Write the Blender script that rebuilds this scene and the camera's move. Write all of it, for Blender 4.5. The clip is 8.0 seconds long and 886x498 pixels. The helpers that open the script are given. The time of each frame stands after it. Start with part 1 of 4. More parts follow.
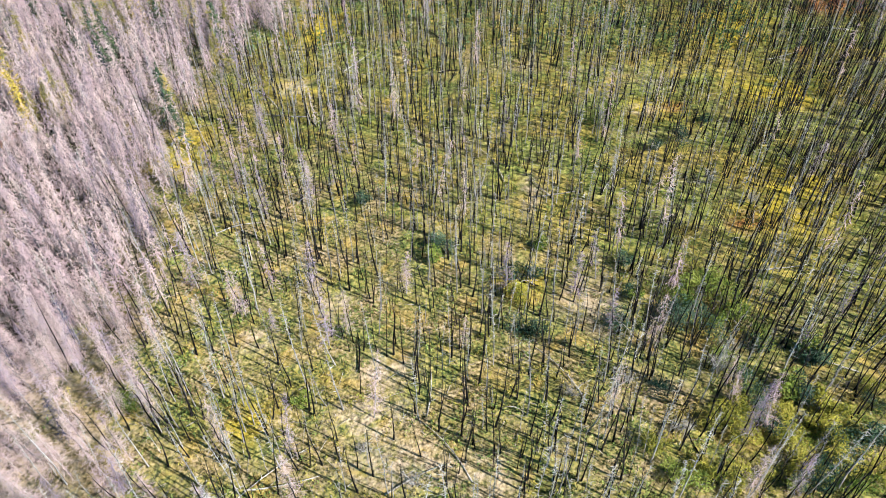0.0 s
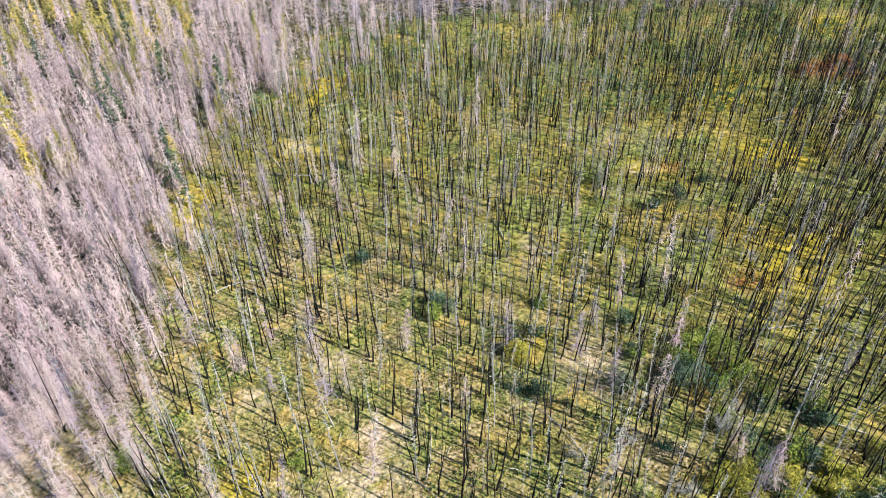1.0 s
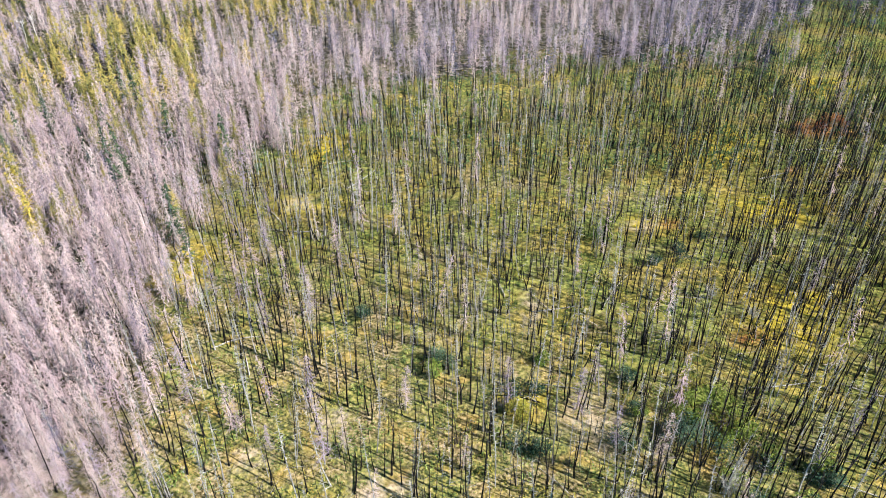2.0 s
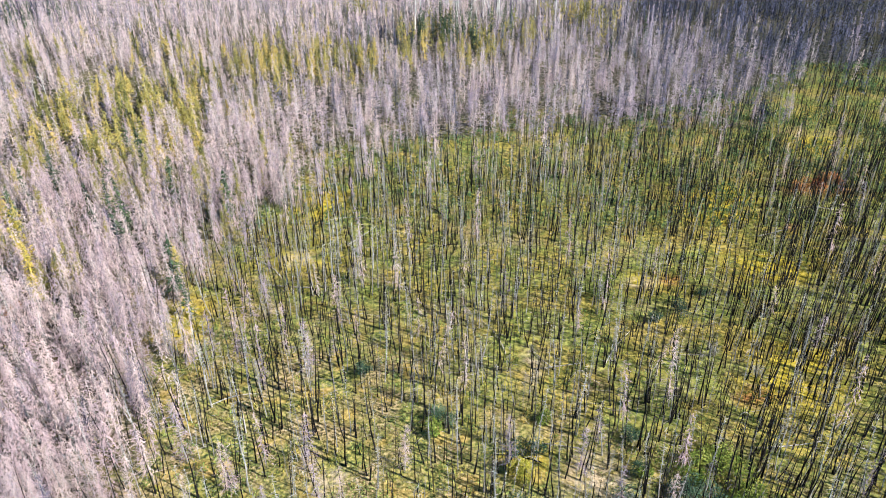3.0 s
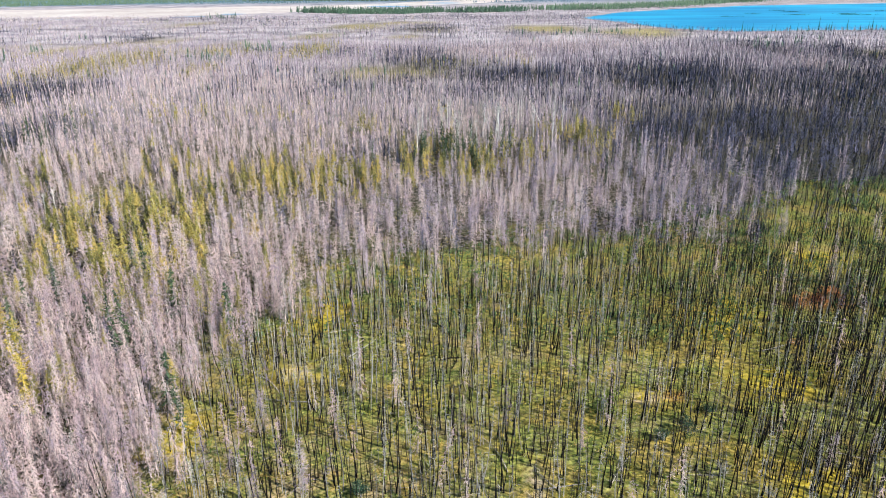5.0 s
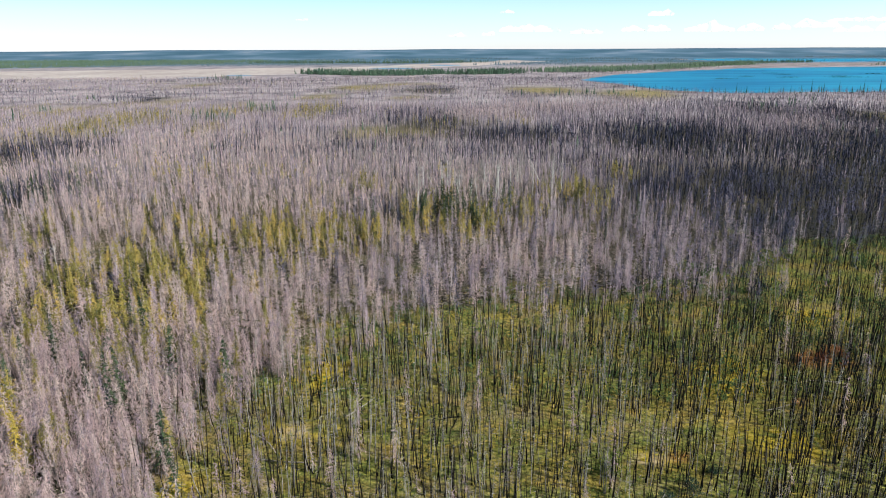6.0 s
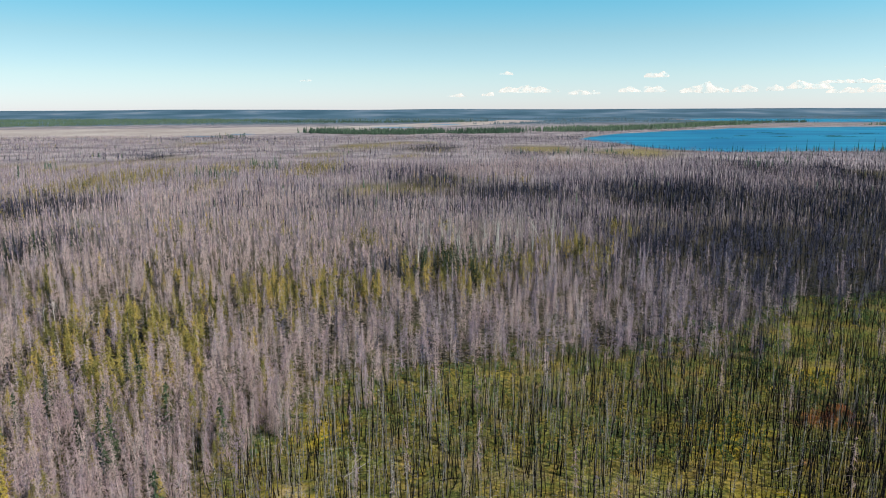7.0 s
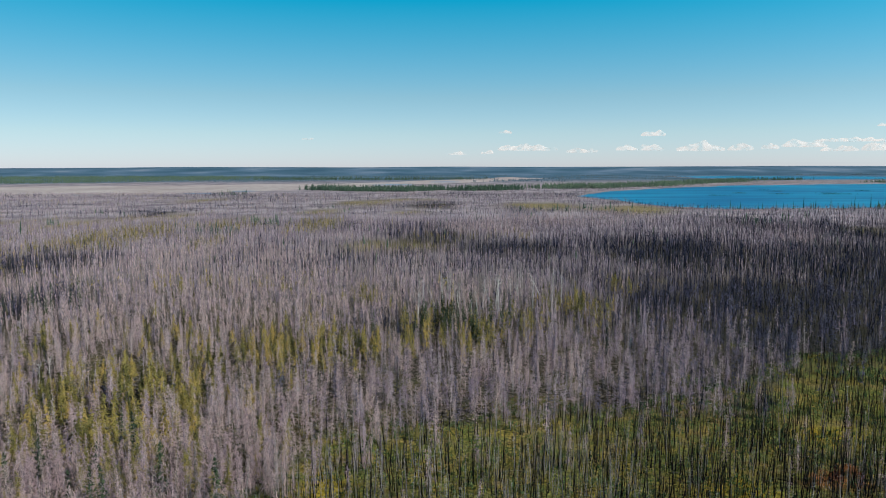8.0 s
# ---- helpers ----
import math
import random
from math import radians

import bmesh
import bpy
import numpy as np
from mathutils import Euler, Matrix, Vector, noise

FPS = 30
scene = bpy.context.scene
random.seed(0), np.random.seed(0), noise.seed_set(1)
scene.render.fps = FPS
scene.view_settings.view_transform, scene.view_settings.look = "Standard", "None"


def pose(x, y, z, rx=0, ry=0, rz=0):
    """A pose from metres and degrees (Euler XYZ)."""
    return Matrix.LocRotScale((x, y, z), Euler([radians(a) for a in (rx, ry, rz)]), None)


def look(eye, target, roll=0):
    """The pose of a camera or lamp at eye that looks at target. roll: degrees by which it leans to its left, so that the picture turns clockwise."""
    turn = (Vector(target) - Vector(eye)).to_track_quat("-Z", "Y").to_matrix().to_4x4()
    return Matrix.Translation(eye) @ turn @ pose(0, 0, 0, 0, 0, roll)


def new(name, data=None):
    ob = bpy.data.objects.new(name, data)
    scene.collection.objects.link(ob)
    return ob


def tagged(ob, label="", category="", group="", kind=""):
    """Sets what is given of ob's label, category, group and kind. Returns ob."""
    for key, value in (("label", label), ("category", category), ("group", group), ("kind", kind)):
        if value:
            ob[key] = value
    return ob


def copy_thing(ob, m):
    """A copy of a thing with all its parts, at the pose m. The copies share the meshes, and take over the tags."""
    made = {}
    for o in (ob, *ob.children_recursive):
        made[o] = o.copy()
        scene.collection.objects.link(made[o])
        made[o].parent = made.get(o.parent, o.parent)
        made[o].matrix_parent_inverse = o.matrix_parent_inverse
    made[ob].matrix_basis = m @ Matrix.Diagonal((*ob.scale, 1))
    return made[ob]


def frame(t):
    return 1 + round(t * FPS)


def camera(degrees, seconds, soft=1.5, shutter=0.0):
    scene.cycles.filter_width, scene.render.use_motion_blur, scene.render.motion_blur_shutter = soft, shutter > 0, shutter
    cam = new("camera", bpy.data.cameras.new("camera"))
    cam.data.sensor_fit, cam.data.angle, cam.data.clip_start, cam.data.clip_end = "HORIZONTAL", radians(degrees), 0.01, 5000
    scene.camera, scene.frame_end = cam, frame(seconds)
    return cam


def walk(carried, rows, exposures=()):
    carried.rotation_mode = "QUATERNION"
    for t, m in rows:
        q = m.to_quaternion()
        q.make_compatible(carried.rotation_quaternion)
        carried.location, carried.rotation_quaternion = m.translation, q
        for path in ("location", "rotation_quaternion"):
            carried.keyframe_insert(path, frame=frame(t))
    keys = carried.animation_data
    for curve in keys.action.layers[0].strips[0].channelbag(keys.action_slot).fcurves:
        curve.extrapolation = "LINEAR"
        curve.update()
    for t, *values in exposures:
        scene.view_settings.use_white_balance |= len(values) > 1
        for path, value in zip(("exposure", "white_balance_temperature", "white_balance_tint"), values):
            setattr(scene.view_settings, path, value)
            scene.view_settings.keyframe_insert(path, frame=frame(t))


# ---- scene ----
cam = camera(64.0, 8.0, soft=1.0)
EYE = Vector((0.1, 1.7, 47.6))             # the drone hovers and tilts its camera up
TILTS = [                                  # seconds; degrees of heading to the right, of tilt above the level, of roll
    (0, -0.66, -43.20, -1.11),
    (0.5, -0.62, -40.88, -1.03),
    (1, -0.58, -38.52, -0.94),
    (1.5, -0.55, -36.24, -0.86),
    (3, -0.51, -29.45, -0.63),
    (3.5, -0.50, -27.18, -0.57),
    (4, -0.49, -24.91, -0.52),
    (4.5, -0.48, -22.64, -0.45),
    (6, -0.46, -15.73, -0.25),
    (6.5, -0.46, -13.45, -0.19),
    (7, -0.46, -11.15, -0.15),
    (7.5, -0.45, -8.90, -0.12),
    (8, -0.44, -6.61, -0.11),
]
EXPOSURES = [(0.0, 1.22, 6500, 10), (3.0, 1.27, 6500, 10), (4.5, 1.2, 6500, 10), (6.0, 0.41, 6900, 10), (7.0, 0.07, 6900, 10), (8.0, -0.22, 6500, 10)]


def aim(heading, tilt, roll):
    a, e = radians(heading), radians(tilt)
    return look(EYE, EYE + Vector((math.sin(a) * math.cos(e), math.cos(a) * math.cos(e), math.sin(e))), roll)


walk(cam, [(t, aim(*turned)) for t, *turned in TILTS], EXPOSURES)

# ---- daylight ----
SUN_AZIMUTH, SUN_HEIGHT = 119.0, 39.0      # degrees clockwise from the way ahead; above the horizon
world = bpy.data.worlds.new("sky")
scene.world = world
world.use_nodes = True
wn, wl = world.node_tree.nodes, world.node_tree.links
wn.clear()
sky = wn.new("ShaderNodeTexSky")
sky.sky_type, sky.sun_disc = "NISHITA", False
sky.sun_elevation, sky.sun_rotation = radians(SUN_HEIGHT), radians(SUN_AZIMUTH)
sky.altitude, sky.air_density, sky.dust_density, sky.ozone_density = 300, 1.0, 0.2, 2.5
background = wn.new("ShaderNodeBackground")
background.inputs["Strength"].default_value = 0.05
up, gradient, tint = wn.new("ShaderNodeSeparateXYZ"), wn.new("ShaderNodeValToRGB"), wn.new("ShaderNodeMix")
way = wn.new("ShaderNodeTexCoord")
wl.new(way.outputs["Generated"], up.inputs[0])
wl.new(up.outputs["Z"], gradient.inputs[0])
steps = gradient.color_ramp.elements
for place in (0.045, 0.1, 0.22, 0.5):
    steps.new(place)
for step, place, colour in zip(steps, (0.0, 0.045, 0.095, 0.22, 0.5, 1.0), ((1.92, 2.2, 3.25), (1.92, 2.28, 2.72), (1.62, 2.22, 2.38), (0.05, 2.5, 2.72), (0.14, 0.32, 0.39), (0.13, 0.21, 0.27))):
    step.position, step.color = place, (*colour, 1)
tint.data_type, tint.blend_type = "RGBA", "MULTIPLY"
tint.inputs["Factor"].default_value = 1.0
wl.new(sky.outputs[0], tint.inputs[6])
wl.new(gradient.outputs[0], tint.inputs[7])
# haze brightens the side of the sky towards the sun
side, glow, hazy = wn.new("ShaderNodeVectorMath"), wn.new("ShaderNodeMath"), wn.new("ShaderNodeMix")
side.operation, glow.operation = "DOT_PRODUCT", "MULTIPLY_ADD"
side.inputs[1].default_value = (math.sin(radians(SUN_AZIMUTH)), math.cos(radians(SUN_AZIMUTH)), 0)
glow.inputs[1].default_value, glow.inputs[2].default_value = 0.32, 1.16
wl.new(way.outputs["Generated"], side.inputs[0])
wl.new(side.outputs["Value"], glow.inputs[0])
hazy.data_type, hazy.blend_type = "RGBA", "MULTIPLY"
hazy.inputs["Factor"].default_value = 1.0
wl.new(tint.outputs[2], hazy.inputs[6])
wl.new(glow.outputs[0], hazy.inputs[7])
wl.new(hazy.outputs[2], background.inputs[0])
wl.new(background.outputs[0], wn.new("ShaderNodeOutputWorld").inputs[0])

sun = new("sun", bpy.data.lights.new("sun", "SUN"))
sun.data.energy, sun.data.angle, sun.data.color = 5.0, radians(0.5), (1.0, 0.955, 0.90)
_az, _el = radians(SUN_AZIMUTH), radians(SUN_HEIGHT)
TO_SUN = Vector((math.sin(_az) * math.cos(_el), math.cos(_az) * math.cos(_el), math.sin(_el)))
sun.matrix_world = look(TO_SUN * 300, (0, 0, 0))

rng = np.random.default_rng(7)


# ---- materials ----
def material(name, stops, scale=0.5, fine=6.0, rough=0.85, bump=0.0, bump_scale=20.0, island=0.0, single=0.0, spec=0.04, upright=1.0, tone=0.0, round_=0.0):
    """Colour from two sizes of noise through a ramp; island, single and tone vary it by loose piece, by object and by tree."""
    m = bpy.data.materials.new(name)
    m.use_nodes = True
    n, l = m.node_tree.nodes, m.node_tree.links
    b = n["Principled BSDF"]
    geo = n.new("ShaderNodeNewGeometry")
    big, small = n.new("ShaderNodeTexNoise"), n.new("ShaderNodeTexNoise")
    big.inputs["Scale"].default_value, small.inputs["Scale"].default_value = scale, fine
    big.inputs["Detail"].default_value = small.inputs["Detail"].default_value = 3
    tall = n.new("ShaderNodeMapping")
    tall.inputs["Scale"].default_value = (1, 1, upright)
    l.new(geo.outputs["Position"], tall.inputs[0])
    for k in (big, small):
        l.new(tall.outputs[0], k.inputs["Vector"])
    mix = n.new("ShaderNodeMath")
    mix.operation = "ADD"
    l.new(big.outputs["Fac"], mix.inputs[0])
    l.new(small.outputs["Fac"], mix.inputs[1])
    half = n.new("ShaderNodeMath")
    half.operation = "MULTIPLY_ADD"
    half.inputs[1].default_value, half.inputs[2].default_value = 1.1, -0.6
    l.new(mix.outputs[0], half.inputs[0])
    last = half
    each = n.new("ShaderNodeAttribute")
    each.attribute_name = "tone"
    for amount, node, socket in ((island, geo, "Random Per Island"), (single, n.new("ShaderNodeObjectInfo"), "Random"), (tone, each, "Fac")):
        if amount:
            add = n.new("ShaderNodeMath")
            add.operation = "MULTIPLY_ADD"
            add.inputs[1].default_value = amount
            l.new(node.outputs[socket], add.inputs[0])
            less = n.new("ShaderNodeMath")
            less.operation = "SUBTRACT"
            less.inputs[1].default_value = amount / 2
            l.new(last.outputs[0], less.inputs[0])
            l.new(less.outputs[0], add.inputs[2])
            last = add
    ramp = n.new("ShaderNodeValToRGB")
    e = ramp.color_ramp.elements
    while len(e) < len(stops):
        e.new(0.5)
    for k, c in enumerate(stops):
        e[k].position, e[k].color = 0.15 + 0.7 * k / (len(stops) - 1), (*c, 1)
    l.new(last.outputs[0], ramp.inputs[0])
    l.new(ramp.outputs[0], b.inputs["Base Color"])
    b.inputs["Roughness"].default_value = rough
    b.inputs["Specular IOR Level"].default_value = spec
    if round_:
        # a thin twig is round: its light is that of all its sides, so the flat sliver's normal leans to the sky
        level, sky_side, sum_ = n.new("ShaderNodeVectorMath"), n.new("ShaderNodeVectorMath"), n.new("ShaderNodeVectorMath")
        level.operation, sky_side.operation = "SCALE", "ADD"
        level.inputs["Scale"].default_value = 1 - round_
        sky_side.inputs[1].default_value = (0, 0, round_)
        sum_.operation = "NORMALIZE"
        l.new(geo.outputs["Normal"], level.inputs[0])
        l.new(level.outputs[0], sky_side.inputs[0])
        l.new(sky_side.outputs[0], sum_.inputs[0])
        l.new(sum_.outputs[0], b.inputs["Normal"])
    if bump:
        grain, bm = n.new("ShaderNodeTexNoise"), n.new("ShaderNodeBump")
        grain.inputs["Scale"].default_value, grain.inputs["Detail"].default_value = bump_scale, 4
        l.new(geo.outputs["Position"], grain.inputs["Vector"])
        bm.inputs["Strength"].default_value, bm.inputs["Distance"].default_value = bump, 0.05
        l.new(grain.outputs["Fac"], bm.inputs["Height"])
        l.new(bm.outputs[0], b.inputs["Normal"])
    return m


CHAR = material("charred_bark", [(0.004, 0.004, 0.004), (0.011, 0.010, 0.010), (0.034, 0.031, 0.030)], 0.35, 3.0, 0.8, 0.4, 30, single=0.3)
BARK = material("weathered_bark", [(0.12, 0.115, 0.112), (0.25, 0.236, 0.228), (0.40, 0.38, 0.365)], 0.45, 2.0, 0.85, 0.4, 30, single=0.2, tone=0.4)
TWIG = material("bare_twigs", [(0.165, 0.135, 0.187), (0.295, 0.233, 0.303), (0.388, 0.307, 0.37), (0.475, 0.396, 0.422)], 0.2, 0.9, 0.9, island=0.06, single=0.3, tone=0.8, upright=0.5, round_=0.45)
DARK_TWIG = material("scorched_twigs", [(0.010, 0.009, 0.009), (0.034, 0.031, 0.031), (0.13, 0.12, 0.12)], 0.3, 1.2, 0.9, island=0.2, single=0.3, tone=0.6, upright=0.5, round_=0.45)
BEIGE_TWIG = material("beige_bare_twigs", [(0.17, 0.163, 0.148), (0.34, 0.327, 0.303), (0.53, 0.51, 0.48)], 0.3, 1.2, 0.9, island=0.2, single=0.3, tone=0.5, upright=0.5, round_=0.45)
# dark bluish copy of the twigs; on the right it paints shade in
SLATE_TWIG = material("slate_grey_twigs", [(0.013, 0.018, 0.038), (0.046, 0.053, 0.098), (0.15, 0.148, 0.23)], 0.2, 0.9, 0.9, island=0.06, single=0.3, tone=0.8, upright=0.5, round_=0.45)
PALE_TWIG = material("pale_dead_twigs", [(0.37, 0.275, 0.297), (0.45, 0.336, 0.348), (0.50, 0.395, 0.372), (0.53, 0.41, 0.405)], 0.2, 0.9, 0.9, island=0.06, single=0.3, tone=0.8, upright=0.5, round_=0.45)
NEEDLE = material("yellow_green_needles", [(0.05, 0.054, 0.024), (0.18, 0.165, 0.055), (0.31, 0.265, 0.08), (0.43, 0.31, 0.10)], 0.12, 0.8, 0.8, island=0.06, single=0.3, tone=0.6, upright=0.5, round_=0.45)
SPRUCE = material("dark_spruce_needles", [(0.036, 0.07, 0.052), (0.068, 0.115, 0.083), (0.115, 0.17, 0.115)], 0.05, 0.7, 0.8, island=0.4, single=0.4)
BIRCH = material("birch_bark", [(0.42, 0.40, 0.38), (0.66, 0.63, 0.60), (0.8, 0.78, 0.75)], 1.0, 5.0, 0.7)
LEAF_DARK = material("dark_shrub_leaves", [(0.012, 0.03, 0.02), (0.04, 0.08, 0.05), (0.11, 0.17, 0.105)], 0.8, 4.0, 0.6, island=0.25, single=0.4)
LEAF_GREEN = material("green_shrub_leaves", [(0.05, 0.09, 0.018), (0.18, 0.24, 0.045), (0.34, 0.37, 0.09)], 0.8, 4.0, 0.65, island=0.25, single=0.4)
LEAF_YELLOW = material("yellowing_shrub_leaves", [(0.11, 0.12, 0.02), (0.30, 0.29, 0.045), (0.46, 0.40, 0.09)], 0.6, 4.0, 0.65, island=0.25, single=0.4)
LEAF_RUST = material("rusty_shrub_leaves", [(0.14, 0.025, 0.012), (0.40, 0.14, 0.05), (0.52, 0.27, 0.11)], 0.6, 4.0, 0.7, island=0.5, single=0.4)
TUFT = material("undergrowth", [(0.06, 0.07, 0.018), (0.18, 0.185, 0.04), (0.36, 0.31, 0.06), (0.48, 0.39, 0.17)], 0.4, 1.6, 0.85, island=0.2)
TUFT_GREEN = material("green_low_plants", [(0.03, 0.055, 0.018), (0.15, 0.21, 0.055), (0.35, 0.40, 0.12)], 0.4, 2.0, 0.85, island=0.3)
SAPLING = material("fresh_green_saplings", [(0.02, 0.05, 0.022), (0.065, 0.125, 0.052), (0.17, 0.25, 0.10)], 0.3, 1.6, 0.8, island=0.3, tone=0.4)
TUFT_OCHRE = material("ochre_low_plants", [(0.10, 0.07, 0.02), (0.34, 0.25, 0.06), (0.52, 0.40, 0.16)], 0.4, 2.0, 0.85, island=0.5)
LOG = material("bleached_log_wood", [(0.12, 0.11, 0.10), (0.32, 0.30, 0.275), (0.58, 0.55, 0.51)], 1.5, 9.0, 0.75, 0.4, 25, single=0.4)
REED = material("shore_reeds", [(0.11, 0.103, 0.11), (0.265, 0.235, 0.245), (0.42, 0.375, 0.385)], 0.03, 0.15, 0.9)
MARSH = material("marsh_grass", [(0.33, 0.285, 0.28), (0.44, 0.39, 0.38), (0.55, 0.51, 0.495)], 0.006, 0.05, 0.9)

CLOUD = bpy.data.materials.new("glowing_cloud_vapour")
CLOUD.use_nodes = True
_n, _l = CLOUD.node_tree.nodes, CLOUD.node_tree.links
_n.clear()
_d, _t = _n.new("ShaderNodeBsdfDiffuse"), _n.new("ShaderNodeEmission")
_m, _o = _n.new("ShaderNodeMixShader"), _n.new("ShaderNodeOutputMaterial")
# emission paints the clouds' sunlit white; only a fifth of it is lit
_d.inputs[0].default_value, _t.inputs[0].default_value, _t.inputs[1].default_value = (0.92, 0.91, 0.9, 1), (0.91, 0.885, 0.855, 1), 1.10
_m.inputs[0].default_value = 0.8
_l.new(_d.outputs[0], _m.inputs[1]), _l.new(_t.outputs[0], _m.inputs[2])
_geo, _w, _e = _n.new("ShaderNodeNewGeometry"), _n.new("ShaderNodeTexNoise"), _n.new("ShaderNodeMapRange")
_w.inputs["Scale"].default_value, _w.inputs["Detail"].default_value = 0.022, 6
_e.inputs["From Min"].default_value, _e.inputs["From Max"].default_value, _e.inputs["To Max"].default_value = 0.40, 0.68, 0.9
_thin, _veil = _n.new("ShaderNodeBsdfTransparent"), _n.new("ShaderNodeMixShader")
_l.new(_geo.outputs["Position"], _w.inputs["Vector"]), _l.new(_w.outputs["Fac"], _e.inputs["Value"])
_l.new(_e.outputs[0], _veil.inputs[0]), _l.new(_thin.outputs[0], _veil.inputs[1]), _l.new(_m.outputs[0], _veil.inputs[2])
_l.new(_veil.outputs[0], _o.inputs[0])

WATER = bpy.data.materials.new("lake_water")
WATER.use_nodes = True
_n, _l = WATER.node_tree.nodes, WATER.node_tree.links
_b = _n["Principled BSDF"]
_geo, _map, _w, _r = _n.new("ShaderNodeNewGeometry"), _n.new("ShaderNodeMapping"), _n.new("ShaderNodeTexNoise"), _n.new("ShaderNodeValToRGB")
_map.inputs["Scale"].default_value = (0.004, 0.016, 1)
_w.inputs["Scale"].default_value, _w.inputs["Detail"].default_value = 1.0, 5
_l.new(_geo.outputs["Position"], _map.inputs[0])
_l.new(_map.outputs[0], _w.inputs["Vector"])
_l.new(_w.outputs["Fac"], _r.inputs[0])
_r.color_ramp.elements[0].position, _r.color_ramp.elements[0].color = 0.38, (0.0, 0.128, 0.315, 1)
_r.color_ramp.elements[1].position, _r.color_ramp.elements[1].color = 0.64, (0.012, 0.295, 0.50, 1)
_l.new(_r.outputs[0], _b.inputs["Base Color"])
_b.inputs["Roughness"].default_value, _b.inputs["Specular IOR Level"].default_value = 0.4, 0.06


# ---- the lie of the land ----
def lattice(ix, iy, seed):
    h = (ix.astype(np.int64) * 374761393 + iy.astype(np.int64) * 668265263 + seed * 974634777) & 0xFFFFFFFF
    h = ((h ^ (h >> 13)) * 1274126177) & 0xFFFFFFFF
    return ((h ^ (h >> 16)) & 0xFFFF) / 65535.0


def value_noise(x, y, size, seed):
    """Smooth noise from 0 to 1 whose bumps are about size metres across."""
    x, y = np.asarray(x, float) / size, np.asarray(y, float) / size
    ix, iy = np.floor(x), np.floor(y)
    fx, fy = x - ix, y - iy
    fx, fy = fx * fx * (3 - 2 * fx), fy * fy * (3 - 2 * fy)
    a, b = lattice(ix, iy, seed), lattice(ix + 1, iy, seed)
    c, d = lattice(ix, iy + 1, seed), lattice(ix + 1, iy + 1, seed)
    return (a * (1 - fx) + b * fx) * (1 - fy) + (c * (1 - fx) + d * fx) * fy


def height(x, y):
    """Hummocks near by, flat country, and low rises on the horizon."""
    x, y = np.asarray(x, float), np.asarray(y, float)
    near = np.clip(1 - np.hypot(x, y - 60) / 260, 0, 1)
    bumps = 0.30 * value_noise(x, y, 2.4, 1) + 0.22 * value_noise(x, y, 1.1, 2) + 0.5 * value_noise(x, y, 14, 3) - 0.5
    rise = np.clip((y - 3650) / 1050, 0, 1)
    far = np.clip((np.hypot(x, y) - 3750) / 1150, 0, 1)
    return near * bumps + 35 * rise * rise * (3 - 2 * rise) + 6 * rise * value_noise(x, y, 600, 4) + 9 * far


def blob(x, y, cx, cy, rx, ry):
    """1 in the middle of an oval, falling softly to 0 past its rim, with a ragged edge."""
    d = np.hypot((x - cx) / rx, (y - cy) / ry) + 0.5 * (value_noise(x, y, max(2.0, 0.5 * min(rx, ry)), 9) - 0.5)
    return np.clip(1.6 - 1.2 * d, 0, 1)


def blobs(x, y, rows):
    out = np.zeros(np.shape(x))
    for row in rows:
        out = np.maximum(out, blob(x, y, *row))
    return out


def inside(x, y, poly):
    x, y = np.asarray(x, float), np.asarray(y, float)
    hit = np.zeros(x.shape, bool)
    for (x0, y0), (x1, y1) in zip(poly, poly[1:] + poly[:1]):
        if y0 != y1:
            hit ^= ((y0 > y) != (y1 > y)) & (x < (x1 - x0) * (y - y0) / (y1 - y0) + x0)
    return hit


BURN = [(-27, 0), (-27, 27), (-27.5, 36), (-28, 45), (-30, 55), (-34, 66), (-36, 73), (-36, 81), (-35, 88), (-30, 94), (-28, 102), (-23, 105), (-19, 114),
        (-14, 120), (-8, 127), (1, 130), (12, 128), (23, 130), (34, 131), (45, 131), (59, 141), (77, 156), (93, 169), (130, 172), (190, 160), (190, 0)]
LAKE = [(200, 1150), (273, 1317), (502, 1588), (697, 1767), (1155, 1917), (1700, 1990), (1700, 840), (700, 822), (484, 806), (387, 797), (310, 790),
        (262, 851), (232, 992)]
FAR_LAKE = [(1012, 2851), (1060, 3400), (1544, 3520), (2700, 3600), (2700, 2560), (1543, 2563), (1297, 2600)]
GREEN_WOOD = [(-1300, 2030), (-1120, 2180), (-930, 2380), (-690, 2690), (-800, 3300), (-2080, 3300)]
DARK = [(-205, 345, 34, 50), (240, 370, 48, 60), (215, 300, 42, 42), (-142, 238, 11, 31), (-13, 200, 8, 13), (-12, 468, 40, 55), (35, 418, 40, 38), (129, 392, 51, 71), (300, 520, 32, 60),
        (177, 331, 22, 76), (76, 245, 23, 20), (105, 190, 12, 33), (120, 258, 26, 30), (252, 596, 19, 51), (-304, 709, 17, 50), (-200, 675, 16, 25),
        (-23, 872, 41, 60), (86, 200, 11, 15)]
PALE = [(-135, 387, 25, 44), (87, 626, 54, 84), (28, 530, 38, 41), (221, 449, 11, 29), (-100, 181, 17, 18), (-62, 209, 15, 24), (-87, 351, 17, 45),
        (162, 672, 32, 65), (367, 649, 15, 46), (-132, 339, 19, 38), (14, 259, 12, 25), (20, 158, 16, 11), (-69, 180, 11, 23), (-34, 111, 6, 12)]
